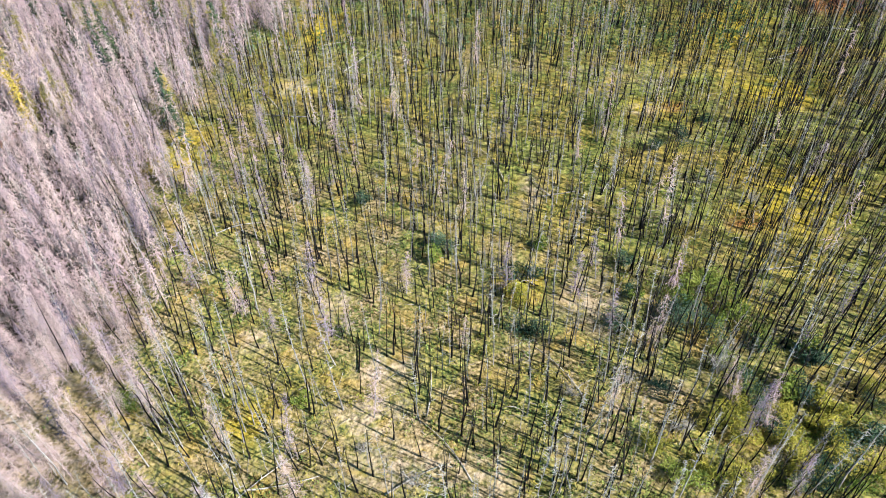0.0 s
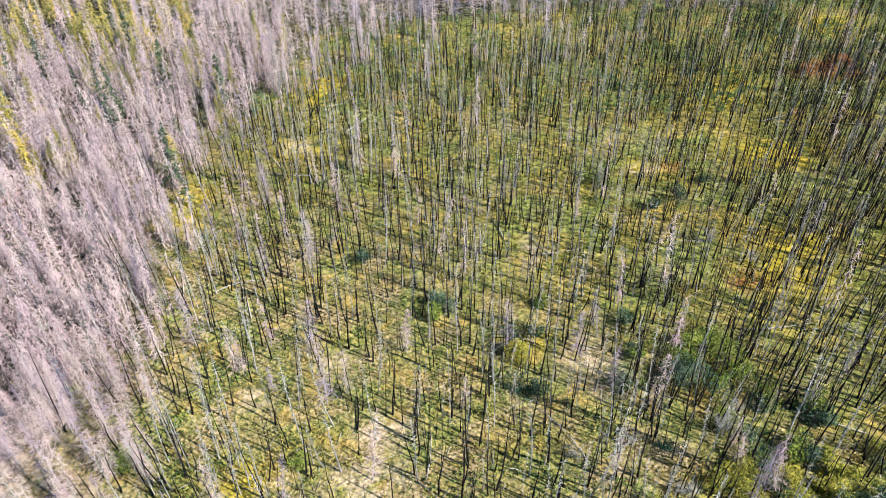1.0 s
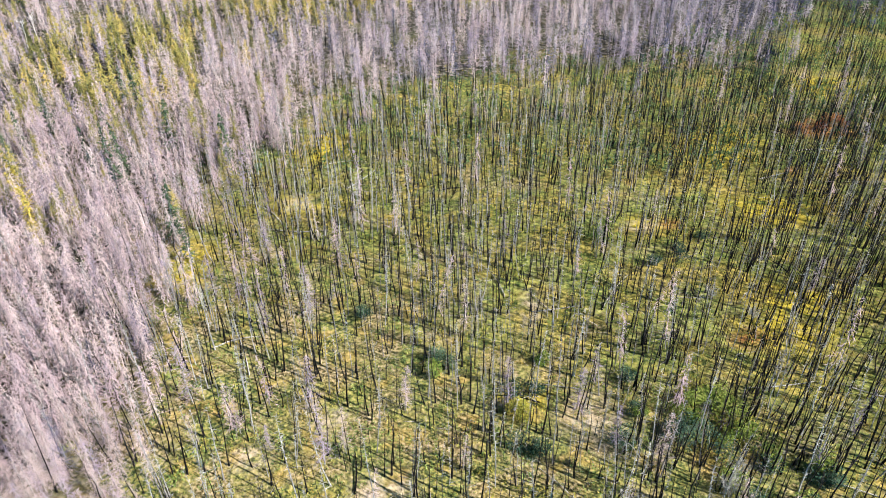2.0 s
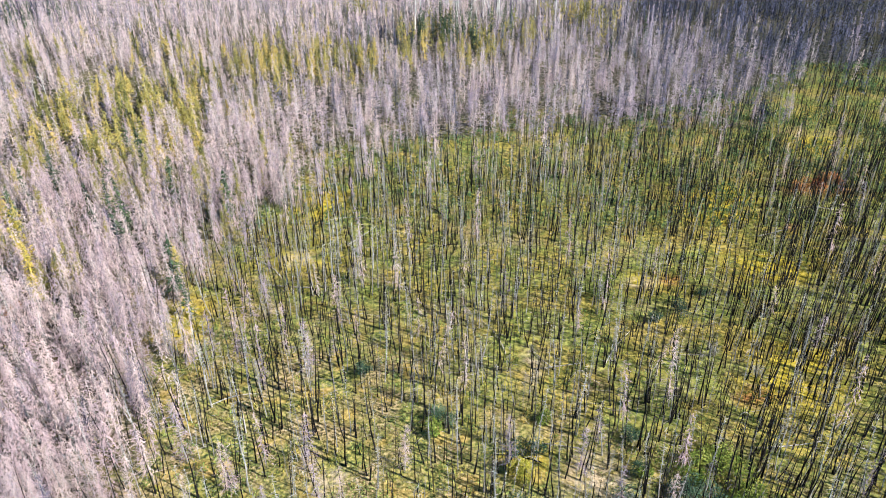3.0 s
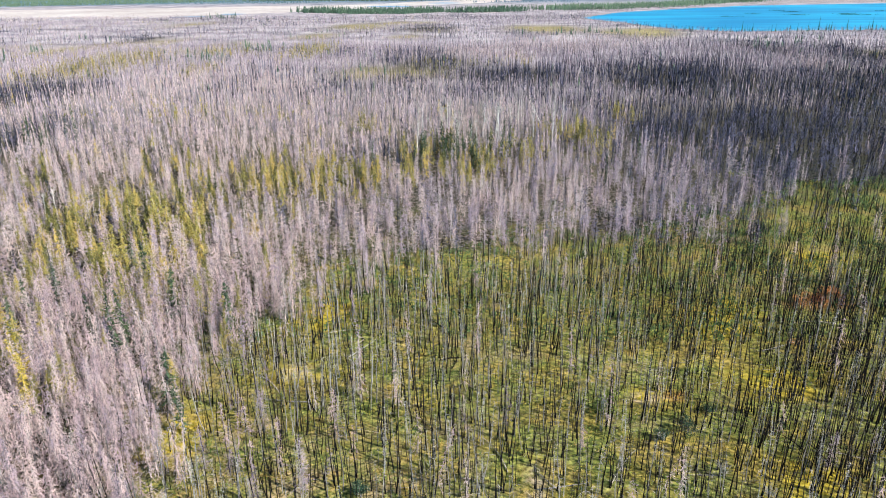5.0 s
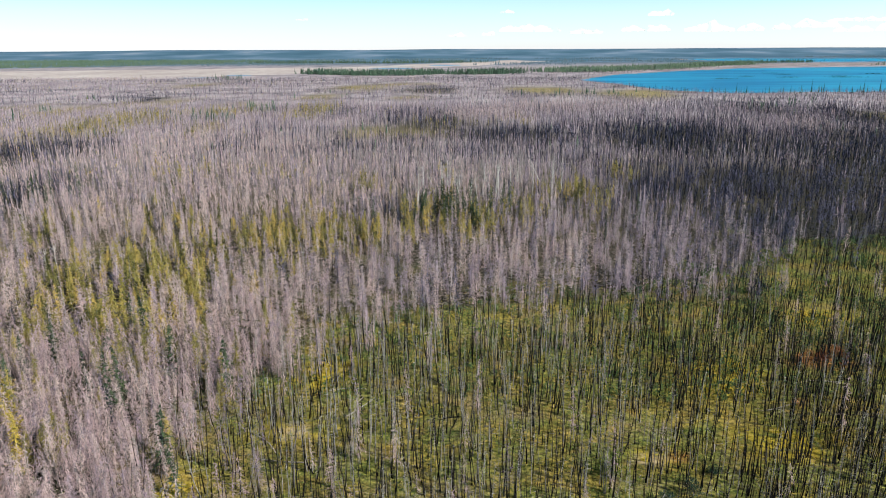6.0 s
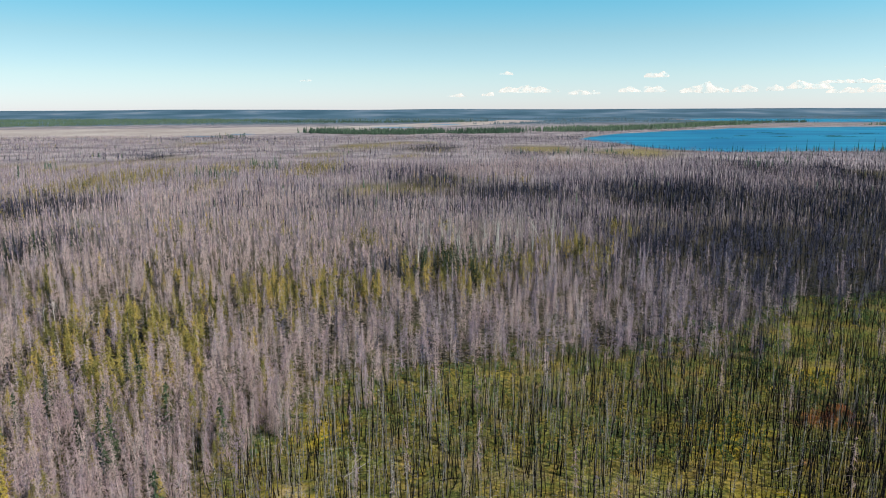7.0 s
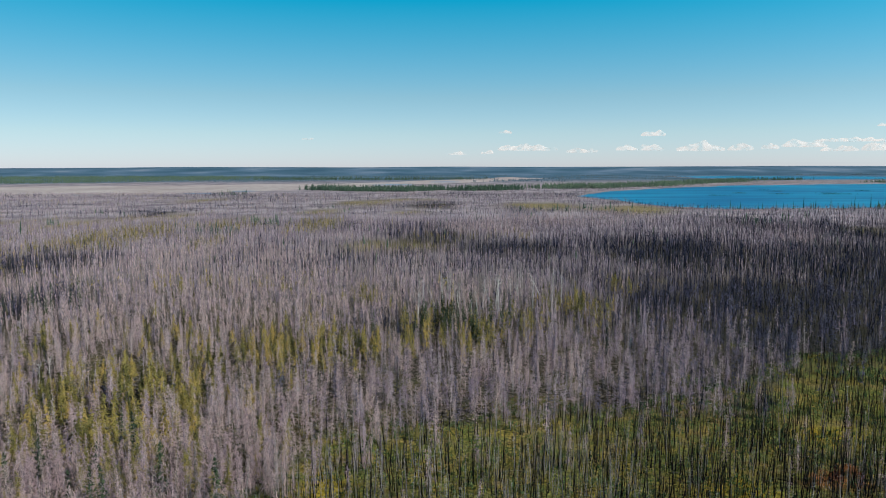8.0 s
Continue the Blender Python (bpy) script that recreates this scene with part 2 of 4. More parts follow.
MEADOW = [(-315, 608, 31, 71), (-32, 427, 43, 35), (-354, 1040, 33, 78), (-115, 948, 47, 87), (-43, 748, 24, 41), (115, 871, 55, 92), (205, 797, 57, 92),
          (313, 524, 16, 46), (-377, 619, 34, 48), (-266, 693, 16, 70), (-60, 1028, 56, 52), (-190, 657, 24, 32), (-135, 760, 34, 42)]
GREEN = [(-5.2, 197.4, 9.4, 21.6), (5.5, 185.0, 7.4, 15.9), (39.7, 229.4, 11.0, 17.5), (20.9, 205.9, 6.6, 15.7), (-30.0, 244.5, 5.9, 13.3), (65.7, 268.2, 6.4, 13.2),
         (-71, 114, 5, 7), (-48, 72, 3, 6), (-75, 134, 5, 9), (-104, 173, 4, 11), (-38, 169, 5, 16), (-30, 177, 6, 17), (-21, 171, 4, 11), (-9, 188, 5, 16),
         (11, 200, 6, 14), (42, 228, 7, 19), (-69, 153, 4, 9), (-52, 139, 4, 7), (-60, 118, 5, 9), (-76, 139, 5, 14), (-62, 138, 4, 24),
         (-56, 156, 5, 22), (-45, 175, 7, 17), (-218, 464, 32, 95), (-102, 559, 18, 68), (-170, 543, 26, 32), (-144, 429, 8, 34), (-2, 275, 4, 11)]
SAND = [(13, 45, 2.6, 3.4), (-5, 37.5, 2.5, 2.0), (-6, 33, 3.6, 1.8), (-4, 28.8, 4.2, 2.0), (2.2, 28, 3.0, 1.4), (-16.6, 41.3, 1.6, 1.4), (-28, 31, 2.2, 1.6),
        (-10.4, 45, 1.8, 1.3), (9, 60.7, 0.9, 3.0), (24, 77, 2.6, 1.5), (-19.6, 84, 2.6, 2.3), (-31, 28.6, 4.0, 2.4), (17.3, 35.5, 1.6, 1.0), (-37, 34, 6, 5)]
THICKET = [(25.6, 30.6, 7.6, 4.8), (22.7, 44.8, 4.0, 4.0)]
GOLDEN = [(-19.5, 83.5, 3.5, 4), (-19, 102, 5, 7), (-31, 71.6, 3, 3), (-32, 47.6, 2, 1.5), (42, 81, 6, 4), (40, 97, 6, 5), (34, 57, 6, 3.5), (6.6, 47, 2.5, 1.8),
          (-16, 33, 3, 1.8), (-27, 30, 2.6, 1.6), (43, 102, 5, 5), (24.5, 77, 3.5, 2.5), (21, 141, 3, 4), (68, 123, 6, 6),
          (37, 62, 6, 3.5), (-31, 67, 3, 3)]
RUST = [(59, 104.7, 5.3, 2.4), (49, 91.3, 1.0, 1.0), (28, 77.5, 1.5, 1.0), (30, 55.7, 2.0, 1.1), (-52.5, 71.4, 1.2, 2.0)]


def burnt_share(x, y):
    """How far a place belongs to the open burn, with a wandering, gradual edge."""
    x, y = np.asarray(x, float), np.asarray(y, float)
    out = np.zeros(x.shape)
    for k in range(6):
        reach = 3 + 0.085 * np.hypot(x, y)
        dx, dy = value_noise(x, y, 11, 70 + k) - 0.5, value_noise(x, y, 11, 80 + k) - 0.5
        out += inside(x + 2 * reach * dx, y + 2 * reach * dy, BURN) / 6
    return out


def char_and_shade(x, y):
    """How dark the forest stands: fire-blackened patches, plus shade painted in to the right."""
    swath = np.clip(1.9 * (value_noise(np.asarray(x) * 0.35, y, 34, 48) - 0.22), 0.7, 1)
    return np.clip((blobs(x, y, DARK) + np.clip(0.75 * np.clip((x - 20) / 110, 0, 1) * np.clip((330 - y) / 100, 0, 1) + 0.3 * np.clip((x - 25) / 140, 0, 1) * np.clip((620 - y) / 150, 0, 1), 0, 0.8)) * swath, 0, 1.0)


def axis(lo, hi, step, grow, start, end):
    mid = np.arange(lo, hi + step / 2, step)
    up, down, d = [hi], [lo], step
    while up[-1] < end:
        d *= grow
        up.append(min(up[-1] + d, end))
    d = step
    while down[-1] > start:
        d *= grow
        down.append(max(down[-1] - d, start))
    return np.concatenate([down[:0:-1], mid, up[1:]])


def mesh_from(name, verts, faces, mats, smooth=False, slots=None):
    """A mesh from arrays: faces all of one corner count."""
    me = bpy.data.meshes.new(name)
    faces = np.asarray(faces, np.int32)
    k = faces.shape[1]
    me.vertices.add(len(verts))
    me.vertices.foreach_set("co", np.asarray(verts, np.float32).ravel())
    me.loops.add(faces.size)
    me.loops.foreach_set("vertex_index", faces.ravel())
    me.polygons.add(len(faces))
    me.polygons.foreach_set("loop_start", np.arange(0, faces.size, k, dtype=np.int32))
    me.polygons.foreach_set("loop_total", np.full(len(faces), k, np.int32))
    if smooth:
        me.polygons.foreach_set("use_smooth", np.ones(len(faces), bool))
    for m in mats:
        me.materials.append(m)
    if slots is not None:
        me.polygons.foreach_set("material_index", np.asarray(slots, np.int32))
    me.update()
    return me


def build_ground():
    xs = axis(-75, 80, 1.25, 1.1, -4900, 4900)
    ys = axis(18, 130, 1.25, 1.08, -4900, 4900)
    gx, gy = np.meshgrid(xs, ys)
    z = height(gx, gy)
    verts = np.stack([gx.ravel(), gy.ravel(), z.ravel()], 1)
    a = (np.arange(len(ys) - 1)[:, None] * len(xs) + np.arange(len(xs) - 1)[None]).ravel()
    faces = np.stack([a, a + 1, a + 1 + len(xs), a + len(xs)], 1)
    me = mesh_from("ground", verts, faces, [], smooth=True)
    x, y = verts[:, 0], verts[:, 1]
    soft = 1 - burnt_share(x, y)
    # forest: where the floor colour is darkened for shade under the crowns
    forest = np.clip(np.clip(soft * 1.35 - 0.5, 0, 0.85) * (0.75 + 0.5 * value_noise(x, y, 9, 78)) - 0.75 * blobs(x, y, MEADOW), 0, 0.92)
    # woods: how far the ground colour takes on painted distance haze
    for key, values in (("bare", 0.72 * blobs(x, y, SAND)), ("rusty", 0.95 * blobs(x, y, RUST)), ("golden", 0.9 * blobs(x, y, GOLDEN)), ("scorched", np.clip(0.7 * char_and_shade(x, y) * soft, 0, 0.7)), ("forest", forest), ("mossy", (0.2 + 0.5 * np.clip((y + 0.6 * x - 46) / 26, 0, 1)) * np.clip((230 - y) / 60, 0, 1) * np.clip(0.3 + 1.4 * value_noise(x, y, 8, 91), 0, 1)), ("hazy_heath", np.clip((y - 210) / 260, 0, 0.92) * (1 - 0.95 * np.clip(1.3 * char_and_shade(x, y), 0, 1)) * (1 - 0.85 * blobs(x, y, MEADOW))), ("woods", np.maximum(np.clip((y - 2050) / 700, 0, 1), 0.85 * inside(x, y, GREEN_WOOD)))):
        att = me.attributes.new(key, "FLOAT", "POINT")
        att.data.foreach_set("value", values.astype(np.float32))
    m = bpy.data.materials.new("mossy_forest_floor")
    m.use_nodes = True
    n, l = m.node_tree.nodes, m.node_tree.links
    b = n["Principled BSDF"]
    geo = n.new("ShaderNodeNewGeometry")

    def noise_node(scale, detail=3):
        k = n.new("ShaderNodeTexNoise")
        k.inputs["Scale"].default_value, k.inputs["Detail"].default_value = scale, detail
        l.new(geo.outputs["Position"], k.inputs["Vector"])
        return k.outputs["Fac"]

    def ramp(source, stops):
        r = n.new("ShaderNodeValToRGB")
        e = r.color_ramp.elements
        while len(e) < len(stops):
            e.new(0.5)
        for k, (p, c) in enumerate(stops):
            e[k].position, e[k].color = p, (*c, 1)
        l.new(source, r.inputs[0])
        return r.outputs[0]

    def blend(fac, a, c):
        k = n.new("ShaderNodeMix")
        k.data_type = "RGBA"
        l.new(fac, k.inputs["Factor"])
        l.new(a, k.inputs[6])
        l.new(c, k.inputs[7])
        return k.outputs[2]

    def reading(key):
        k = n.new("ShaderNodeAttribute")
        k.attribute_name = key
        return k.outputs["Fac"]

    def clip(source, lo, hi):
        k = n.new("ShaderNodeMapRange")
        k.inputs["From Min"].default_value, k.inputs["From Max"].default_value = lo, hi
        l.new(source, k.inputs["Value"])
        return k.outputs[0]

    moss = ramp(noise_node(2.8, 9), [(0.36, (0.028, 0.038, 0.018)), (0.46, (0.105, 0.13, 0.05)), (0.56, (0.285, 0.265, 0.072)), (0.68, (0.44, 0.365, 0.16))])
    litter = ramp(noise_node(3.6, 9), [(0.36, (0.03, 0.027, 0.018)), (0.5, (0.27, 0.20, 0.10)), (0.66, (0.55, 0.42, 0.27))])
    sand = ramp(noise_node(2.6, 9), [(0.34, (0.12, 0.10, 0.06)), (0.48, (0.48, 0.37, 0.26)), (0.7, (0.66, 0.54, 0.42))])
    rust = ramp(noise_node(2.0, 7), [(0.35, (0.08, 0.04, 0.03)), (0.5, (0.40, 0.165, 0.06)), (0.65, (0.52, 0.31, 0.11))])
    # charred litter, darkened further to paint in shade the thin crowns don't cast
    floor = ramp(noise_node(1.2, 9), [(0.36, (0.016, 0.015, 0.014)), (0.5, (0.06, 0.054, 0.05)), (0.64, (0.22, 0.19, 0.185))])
    ochre = ramp(noise_node(2.2, 8), [(0.35, (0.06, 0.045, 0.015)), (0.5, (0.37, 0.265, 0.08)), (0.65, (0.54, 0.385, 0.16))])
    colour = blend(clip(noise_node(0.22, 4), 0.42, 0.62), moss, litter)
    colour = blend(clip(noise_node(0.31, 5), 0.56, 0.66), colour, ochre)
    olive = ramp(noise_node(1.7, 9), [(0.36, (0.014, 0.02, 0.007)), (0.47, (0.12, 0.115, 0.028)), (0.56, (0.30, 0.245, 0.045)), (0.68, (0.50, 0.38, 0.10))])
    fern = ramp(noise_node(1.5, 9), [(0.36, (0.010, 0.022, 0.008)), (0.47, (0.065, 0.10, 0.026)), (0.56, (0.18, 0.22, 0.05)), (0.68, (0.37, 0.37, 0.095))])
    colour = blend(reading("mossy"), colour, blend(clip(noise_node(0.13, 5), 0.44, 0.54), olive, fern))
    warm = n.new("ShaderNodeMath")
    warm.operation = "MULTIPLY"
    l.new(reading("golden"), warm.inputs[0])
    l.new(clip(noise_node(0.55, 6), 0.36, 0.54), warm.inputs[1])
    colour = blend(warm.outputs[0], colour, ramp(noise_node(1.9, 8), [(0.35, (0.10, 0.085, 0.014)), (0.5, (0.42, 0.33, 0.032)), (0.65, (0.57, 0.44, 0.075))]))
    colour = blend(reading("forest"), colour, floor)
    # blackened soil; to the right the same dark colour paints in shade
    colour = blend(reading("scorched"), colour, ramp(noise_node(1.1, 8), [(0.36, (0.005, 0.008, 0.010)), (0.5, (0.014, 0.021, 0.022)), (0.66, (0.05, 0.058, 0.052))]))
    # lilac heath that also paints haze into the ground as distance grows
    hazy_heath = ramp(noise_node(0.02, 6), [(0.36, (0.185, 0.17, 0.20)), (0.5, (0.325, 0.297, 0.335)), (0.64, (0.44, 0.40, 0.42))])
    colour = blend(reading("hazy_heath"), colour, hazy_heath)
    # blue of the haze over far woods, painted into the ground colour
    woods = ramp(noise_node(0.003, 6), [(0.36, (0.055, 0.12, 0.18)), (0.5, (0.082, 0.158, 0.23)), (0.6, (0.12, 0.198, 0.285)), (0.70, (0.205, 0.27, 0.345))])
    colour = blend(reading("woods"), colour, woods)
    worn = n.new("ShaderNodeMath")
    worn.operation = "MULTIPLY"
    l.new(reading("bare"), worn.inputs[0])
    l.new(clip(noise_node(0.9, 7), 0.36, 0.56), worn.inputs[1])
    colour = blend(worn.outputs[0], colour, sand)
    colour = blend(reading("rusty"), colour, rust)
    l.new(colour, b.inputs["Base Color"])
    b.inputs["Roughness"].default_value, b.inputs["Specular IOR Level"].default_value = 0.95, 0.0
    bump = n.new("ShaderNodeBump")
    bump.inputs["Strength"].default_value, bump.inputs["Distance"].default_value = 0.8, 0.25
    l.new(noise_node(4.0, 6), bump.inputs["Height"])
    l.new(bump.outputs[0], b.inputs["Normal"])
    me.materials.append(m)
    return tagged(new("ground", me), "mossy yellow-green forest floor with sandy and rusty patches, forest shade and distance haze painted in", "ground", kind="structure")


ground = build_ground()


def ragged(poly, step, swing, seed):
    """The outline, cut into short pieces that wander by up to swing metres."""
    out = []
    for (x0, y0), (x1, y1) in zip(poly, poly[1:] + poly[:1]):
        k = max(1, int(math.hypot(x1 - x0, y1 - y0) / step))
        for i in range(k):
            out.append((x0 + (x1 - x0) * i / k, y0 + (y1 - y0) * i / k))
    p = np.array(out)
    dx = value_noise(p[:, 0], p[:, 1], step * 2.5, seed) - 0.5
    dy = value_noise(p[:, 0], p[:, 1], step * 2.5, seed + 1) - 0.5
    return p + 2 * swing * np.stack([dx, dy], 1)


def sheet(name, outline, z, mat, label, category):
    bm = bmesh.new()
    bm.faces.new([bm.verts.new((x, y, z)) for x, y in outline])
    bmesh.ops.triangulate(bm, faces=bm.faces[:])
    bm.normal_update()
    for f in bm.faces:
        if f.normal.z < 0:
            f.normal_flip()
    me = bpy.data.meshes.new(name)
    bm.to_mesh(me)
    bm.free()
    me.materials.append(mat)
    return tagged(new(name, me), label, category, kind="structure")


def grown(poly, by):
    c = np.mean(poly, 0)
    return [tuple(np.array(p) + (np.array(p) - c) / np.linalg.norm(np.array(p) - c) * by) for p in poly]


sheet("shore", ragged(grown(LAKE, 12), 40, 14, 20), 0.10, REED, "tan reedy shore round the blue lake", "shore")
sheet("water", ragged(LAKE, 40, 12, 21), 0.30, WATER, "bright blue lake ruffled by wind", "lake")
sheet("far_shore", ragged(grown(FAR_LAKE, 40), 90, 25, 22), 0.10, REED, "pale strip of reeds round a distant lake", "shore")
sheet("water", ragged(FAR_LAKE, 90, 25, 23), 0.30, WATER, "distant strip of blue lake water", "lake")
sheet("spit", ragged([(610, 1770), (960, 2010), (1500, 2120), (1500, 2380), (1150, 2390), (900, 2200)], 60, 20, 24), 0.20, REED,
      "tan spit of marshy land between two lakes", "shore")
sheet("marsh", ragged([(-1500, 1330), (-718, 1165), (-490, 1270), (-300, 1580), (62, 2230), (420, 2900), (300, 3250), (-305, 2060), (-598, 1950),
                       (-1159, 1760), (-1700, 1850)], 70, 45, 25), 0.12, MARSH, "broad tan marsh of dry grass", "marsh")
for _k, (_x, _y, _rx, _ry) in enumerate([(-410, 1420, 26, 22), (-455, 1300, 30, 14), (-150, 1900, 60, 40), (-640, 1230, 25, 12), (-10, 2250, 50, 60)]):
    sheet("pond", ragged([(_x + _rx * math.cos(a * math.tau / 12), _y + _ry * math.sin(a * math.tau / 12)) for a in range(12)], 12, 7, 30 + _k), 0.24,
          WATER, "small pond lying in the tan marsh", "pond")


# ---- tree shapes ----
def tube(path, radii, sides):
    """A tapered round tube of triangles along a path, open at the foot."""
    path, ring = np.asarray(path, float), []
    for k, (p, r) in enumerate(zip(path, radii)):
        d = path[min(k + 1, len(path) - 1)] - path[max(k - 1, 0)]
        d = d / np.linalg.norm(d)
        u = np.cross(d, (0.3, 0.9, 0.2) if abs(d[2]) > 0.8 else (0, 0, 1))
        u /= np.linalg.norm(u)
        v = np.cross(d, u)
        a = np.arange(sides) * math.tau / sides
        ring.append(p + r * (np.cos(a)[:, None] * u + np.sin(a)[:, None] * v))
    verts = np.concatenate(ring)
    tris = []
    for k in range(len(path) - 1):
        for s in range(sides):
            a, b = k * sides + s, k * sides + (s + 1) % sides
            tris += [(a, b, b + sides), (a, b + sides, a + sides)]
    return verts, np.array(tris)


def slivers(base, tip, width, r, face=None):
    """One thin triangle for each base and tip, turned at random about its own line, or roughly towards face."""
    d = tip - base
    side = np.cross(d, r.normal(size=d.shape) if face is None else face + r.normal(0, 0.35, d.shape))
    side /= np.linalg.norm(side, axis=1)[:, None] + 1e-9
    w = np.broadcast_to(width, len(d))[:, None] * 0.5
    verts = np.stack([base - side * w, base + side * w, tip], 1).reshape(-1, 3)
    return verts, np.arange(len(verts)).reshape(-1, 3)


def leaves(centre, size, r, flat=0.5):
    """One small leaf-shaped quad (two triangles) at each centre."""
    nrm = r.normal(size=centre.shape)
    nrm[:, 2] = np.abs(nrm[:, 2]) + flat
    nrm /= np.linalg.norm(nrm, axis=1)[:, None]
    u = np.cross(nrm, r.normal(size=centre.shape))
    u /= np.linalg.norm(u, axis=1)[:, None]
    v = np.cross(nrm, u)
    s = np.broadcast_to(size, len(centre))[:, None]
    verts = np.stack([centre - u * s, centre - v * s * 0.45, centre + u * s, centre + v * s * 0.45], 1).reshape(-1, 3)
    a = np.arange(len(centre))[:, None] * 4
    return verts, np.concatenate([a + [0, 1, 2], a + [0, 2, 3]])


def join(*pieces):
    vs, fs, k = [], [], 0
    for v, f in pieces:
        vs.append(v)
        fs.append(f + k)
        k += len(v)
    return np.concatenate(vs), np.concatenate(fs)


def stem(r, tall, foot, sides, rings, bend=0.45):
    z = np.linspace(0, 1, rings)
    wander = np.cumsum(r.normal(0, bend / rings, (rings, 2)), 0)
    lean = r.normal(0, 0.045 if r.random() < 0.94 else 0.16, 2)
    path = np.stack([wander[:, 0] + lean[0] * tall * z, wander[:, 1] + lean[1] * tall * z, z * tall - 0.25], 1)
    path[0, :2] = 0
    radii = foot * (1 - z) ** 0.9 + 0.005
    radii[0] *= 1.25
    return path, radii, tube(path, radii, sides)


def on_stem(path, z):
    return np.stack([np.interp(z, path[:, 2], path[:, 0]), np.interp(z, path[:, 2], path[:, 1]), z], 1)


def thin_stem(r, tall, foot):
    """A far-off stem: two crossed blades."""
    path = np.array([(0, 0, -0.2), (r.normal(0, 0.2), r.normal(0, 0.2), tall)])
    a = r.uniform(0, math.tau)
    pieces = []
    for k in (a, a + math.pi / 2):
        d = np.array([math.cos(k) * foot, math.sin(k) * foot, 0])
        pieces.append((np.array([path[0] - d, path[0] + d, path[1]]), np.array([(0, 1, 2)])))
    return path, None, join(*pieces)


def bare_pole(r, tall, twigs, width, sides=6, rings=6, foot=0.085, low=0.12):
    """A burnt pole: (trunk, twigs)."""
    path, radii, trunk = stem(r, tall, foot * r.uniform(0.75, 1.3), sides, rings) if sides > 2 else thin_stem(r, tall, foot)
    z = tall * (low + (0.98 - low) * r.random(twigs) ** 0.8)
    a, out = r.uniform(0, math.tau, twigs), r.uniform(0.15, 0.75, twigs) * (1.1 - 0.5 * z / tall)
    base = on_stem(path, z)
    tip = base + np.stack([np.cos(a) * out, np.sin(a) * out, r.uniform(-0.25, 0.35, twigs) * out], 1)
    return trunk, slivers(base, tip, width, r)


def dead_spruce(r, tall, whorls, width, sides=5, rings=5, reach=0.85, side_twigs=2, foot=0.09, steep=1.0, droops=(-2.0, -0.1)):
    """A dead spruce that kept its fine twigs: (trunk, twigs)."""
    path, radii, trunk = stem(r, tall, foot * r.uniform(0.8, 1.2), sides, rings) if sides > 2 else thin_stem(r, tall, foot)
    z = tall * (0.12 + 0.86 * np.sort(r.random(whorls)))
    a = r.uniform(0, math.tau, whorls)
    out = reach * (1.05 - 0.8 * z / tall) * r.uniform(0.55, 1.15, whorls)
    base = on_stem(path, z)
    droop = r.uniform(*droops, whorls) * steep
    way = np.stack([np.cos(a), np.sin(a), droop], 1)
    tip = base + way * out[:, None]
    face = np.stack([np.cos(a), np.sin(a), np.full(whorls, 0.4)], 1)
    parts = [slivers(base, tip, width, r, face)]
    for _ in range(side_twigs):
        s = r.uniform(0.25, 0.8, whorls)[:, None]
        b = base + way * out[:, None] * s
        turn = r.normal(0, 0.35, (whorls, 3)) * (1, 1, 1.4)
        parts.append(slivers(b, b + (way * 0.6 + turn) * out[:, None] * 0.55, width * 0.8, r, face))
    return trunk, join(*parts)


def live_conifer(r, tall, boughs, width, sides=5, rings=4, reach=0.95, fans=2, foot=0.09):
    """A narrow live conifer with drooping needled boughs: (trunk, boughs)."""
    path, radii, trunk = stem(r, tall, foot, sides, rings, 0.15) if sides > 2 else thin_stem(r, tall, foot)
    z = tall * (0.14 + 0.85 * np.sort(r.random(boughs) ** 0.9))
    a = r.uniform(0, math.tau, boughs)
    out = reach * (1.08 - z / tall) ** 0.8 * r.uniform(0.6, 1.2, boughs)
    base = on_stem(path, z)
    way = np.stack([np.cos(a), np.sin(a), r.uniform(-0.9, 0.25, boughs)], 1)
    face = np.stack([np.cos(a), np.sin(a), np.full(boughs, 0.5)], 1)
    parts = [slivers(base, base + way * out[:, None], width, r, face)]
    for _ in range(fans):
        s = r.uniform(0.15, 0.75, boughs)[:, None]
        b = base + way * out[:, None] * s
        parts.append(slivers(b, b + (way * 0.55 + r.normal(0, 0.45, (boughs, 3))) * out[:, None] * 0.6, width * 1.1, r, face))
    return trunk, join(*parts)


def birch_tree(r, tall, limbs, width):
    """A pale birch with rising limbs: (trunk, limbs)."""
    path, radii, trunk = stem(r, tall, 0.15, 6, 6, 0.6)
    z = tall * r.uniform(0.4, 0.95, limbs)
    a, out = r.uniform(0, math.tau, limbs), r.uniform(0.8, 2.0, limbs)
    base = on_stem(path, z)
    way = np.stack([np.cos(a), np.sin(a), r.uniform(0.5, 1.4, limbs)], 1)
    parts = [slivers(base, base + way * out[:, None] * 0.8, width * 1.5, r)]
    for _ in range(3):
        b = base + way * out[:, None] * r.uniform(0.3, 0.75, limbs)[:, None]
        parts.append(slivers(b, b + (way + r.normal(0, 0.6, (limbs, 3))) * out[:, None] * 0.4, width, r))
    return trunk, join(*parts)


def above_char(v, f, mat):
    """Which of two materials each face of a trunk takes: the fire charred it up to part of its height and left grey bark above."""
    if not isinstance(mat, tuple):
        return np.zeros(len(f), int)
    mid = v[f][:, :, 2].mean(1)
    return (mid > (0.72 + 0.75 * (37 * v[-1, 0] % 1)) * v[:, 2].max()).astype(int)


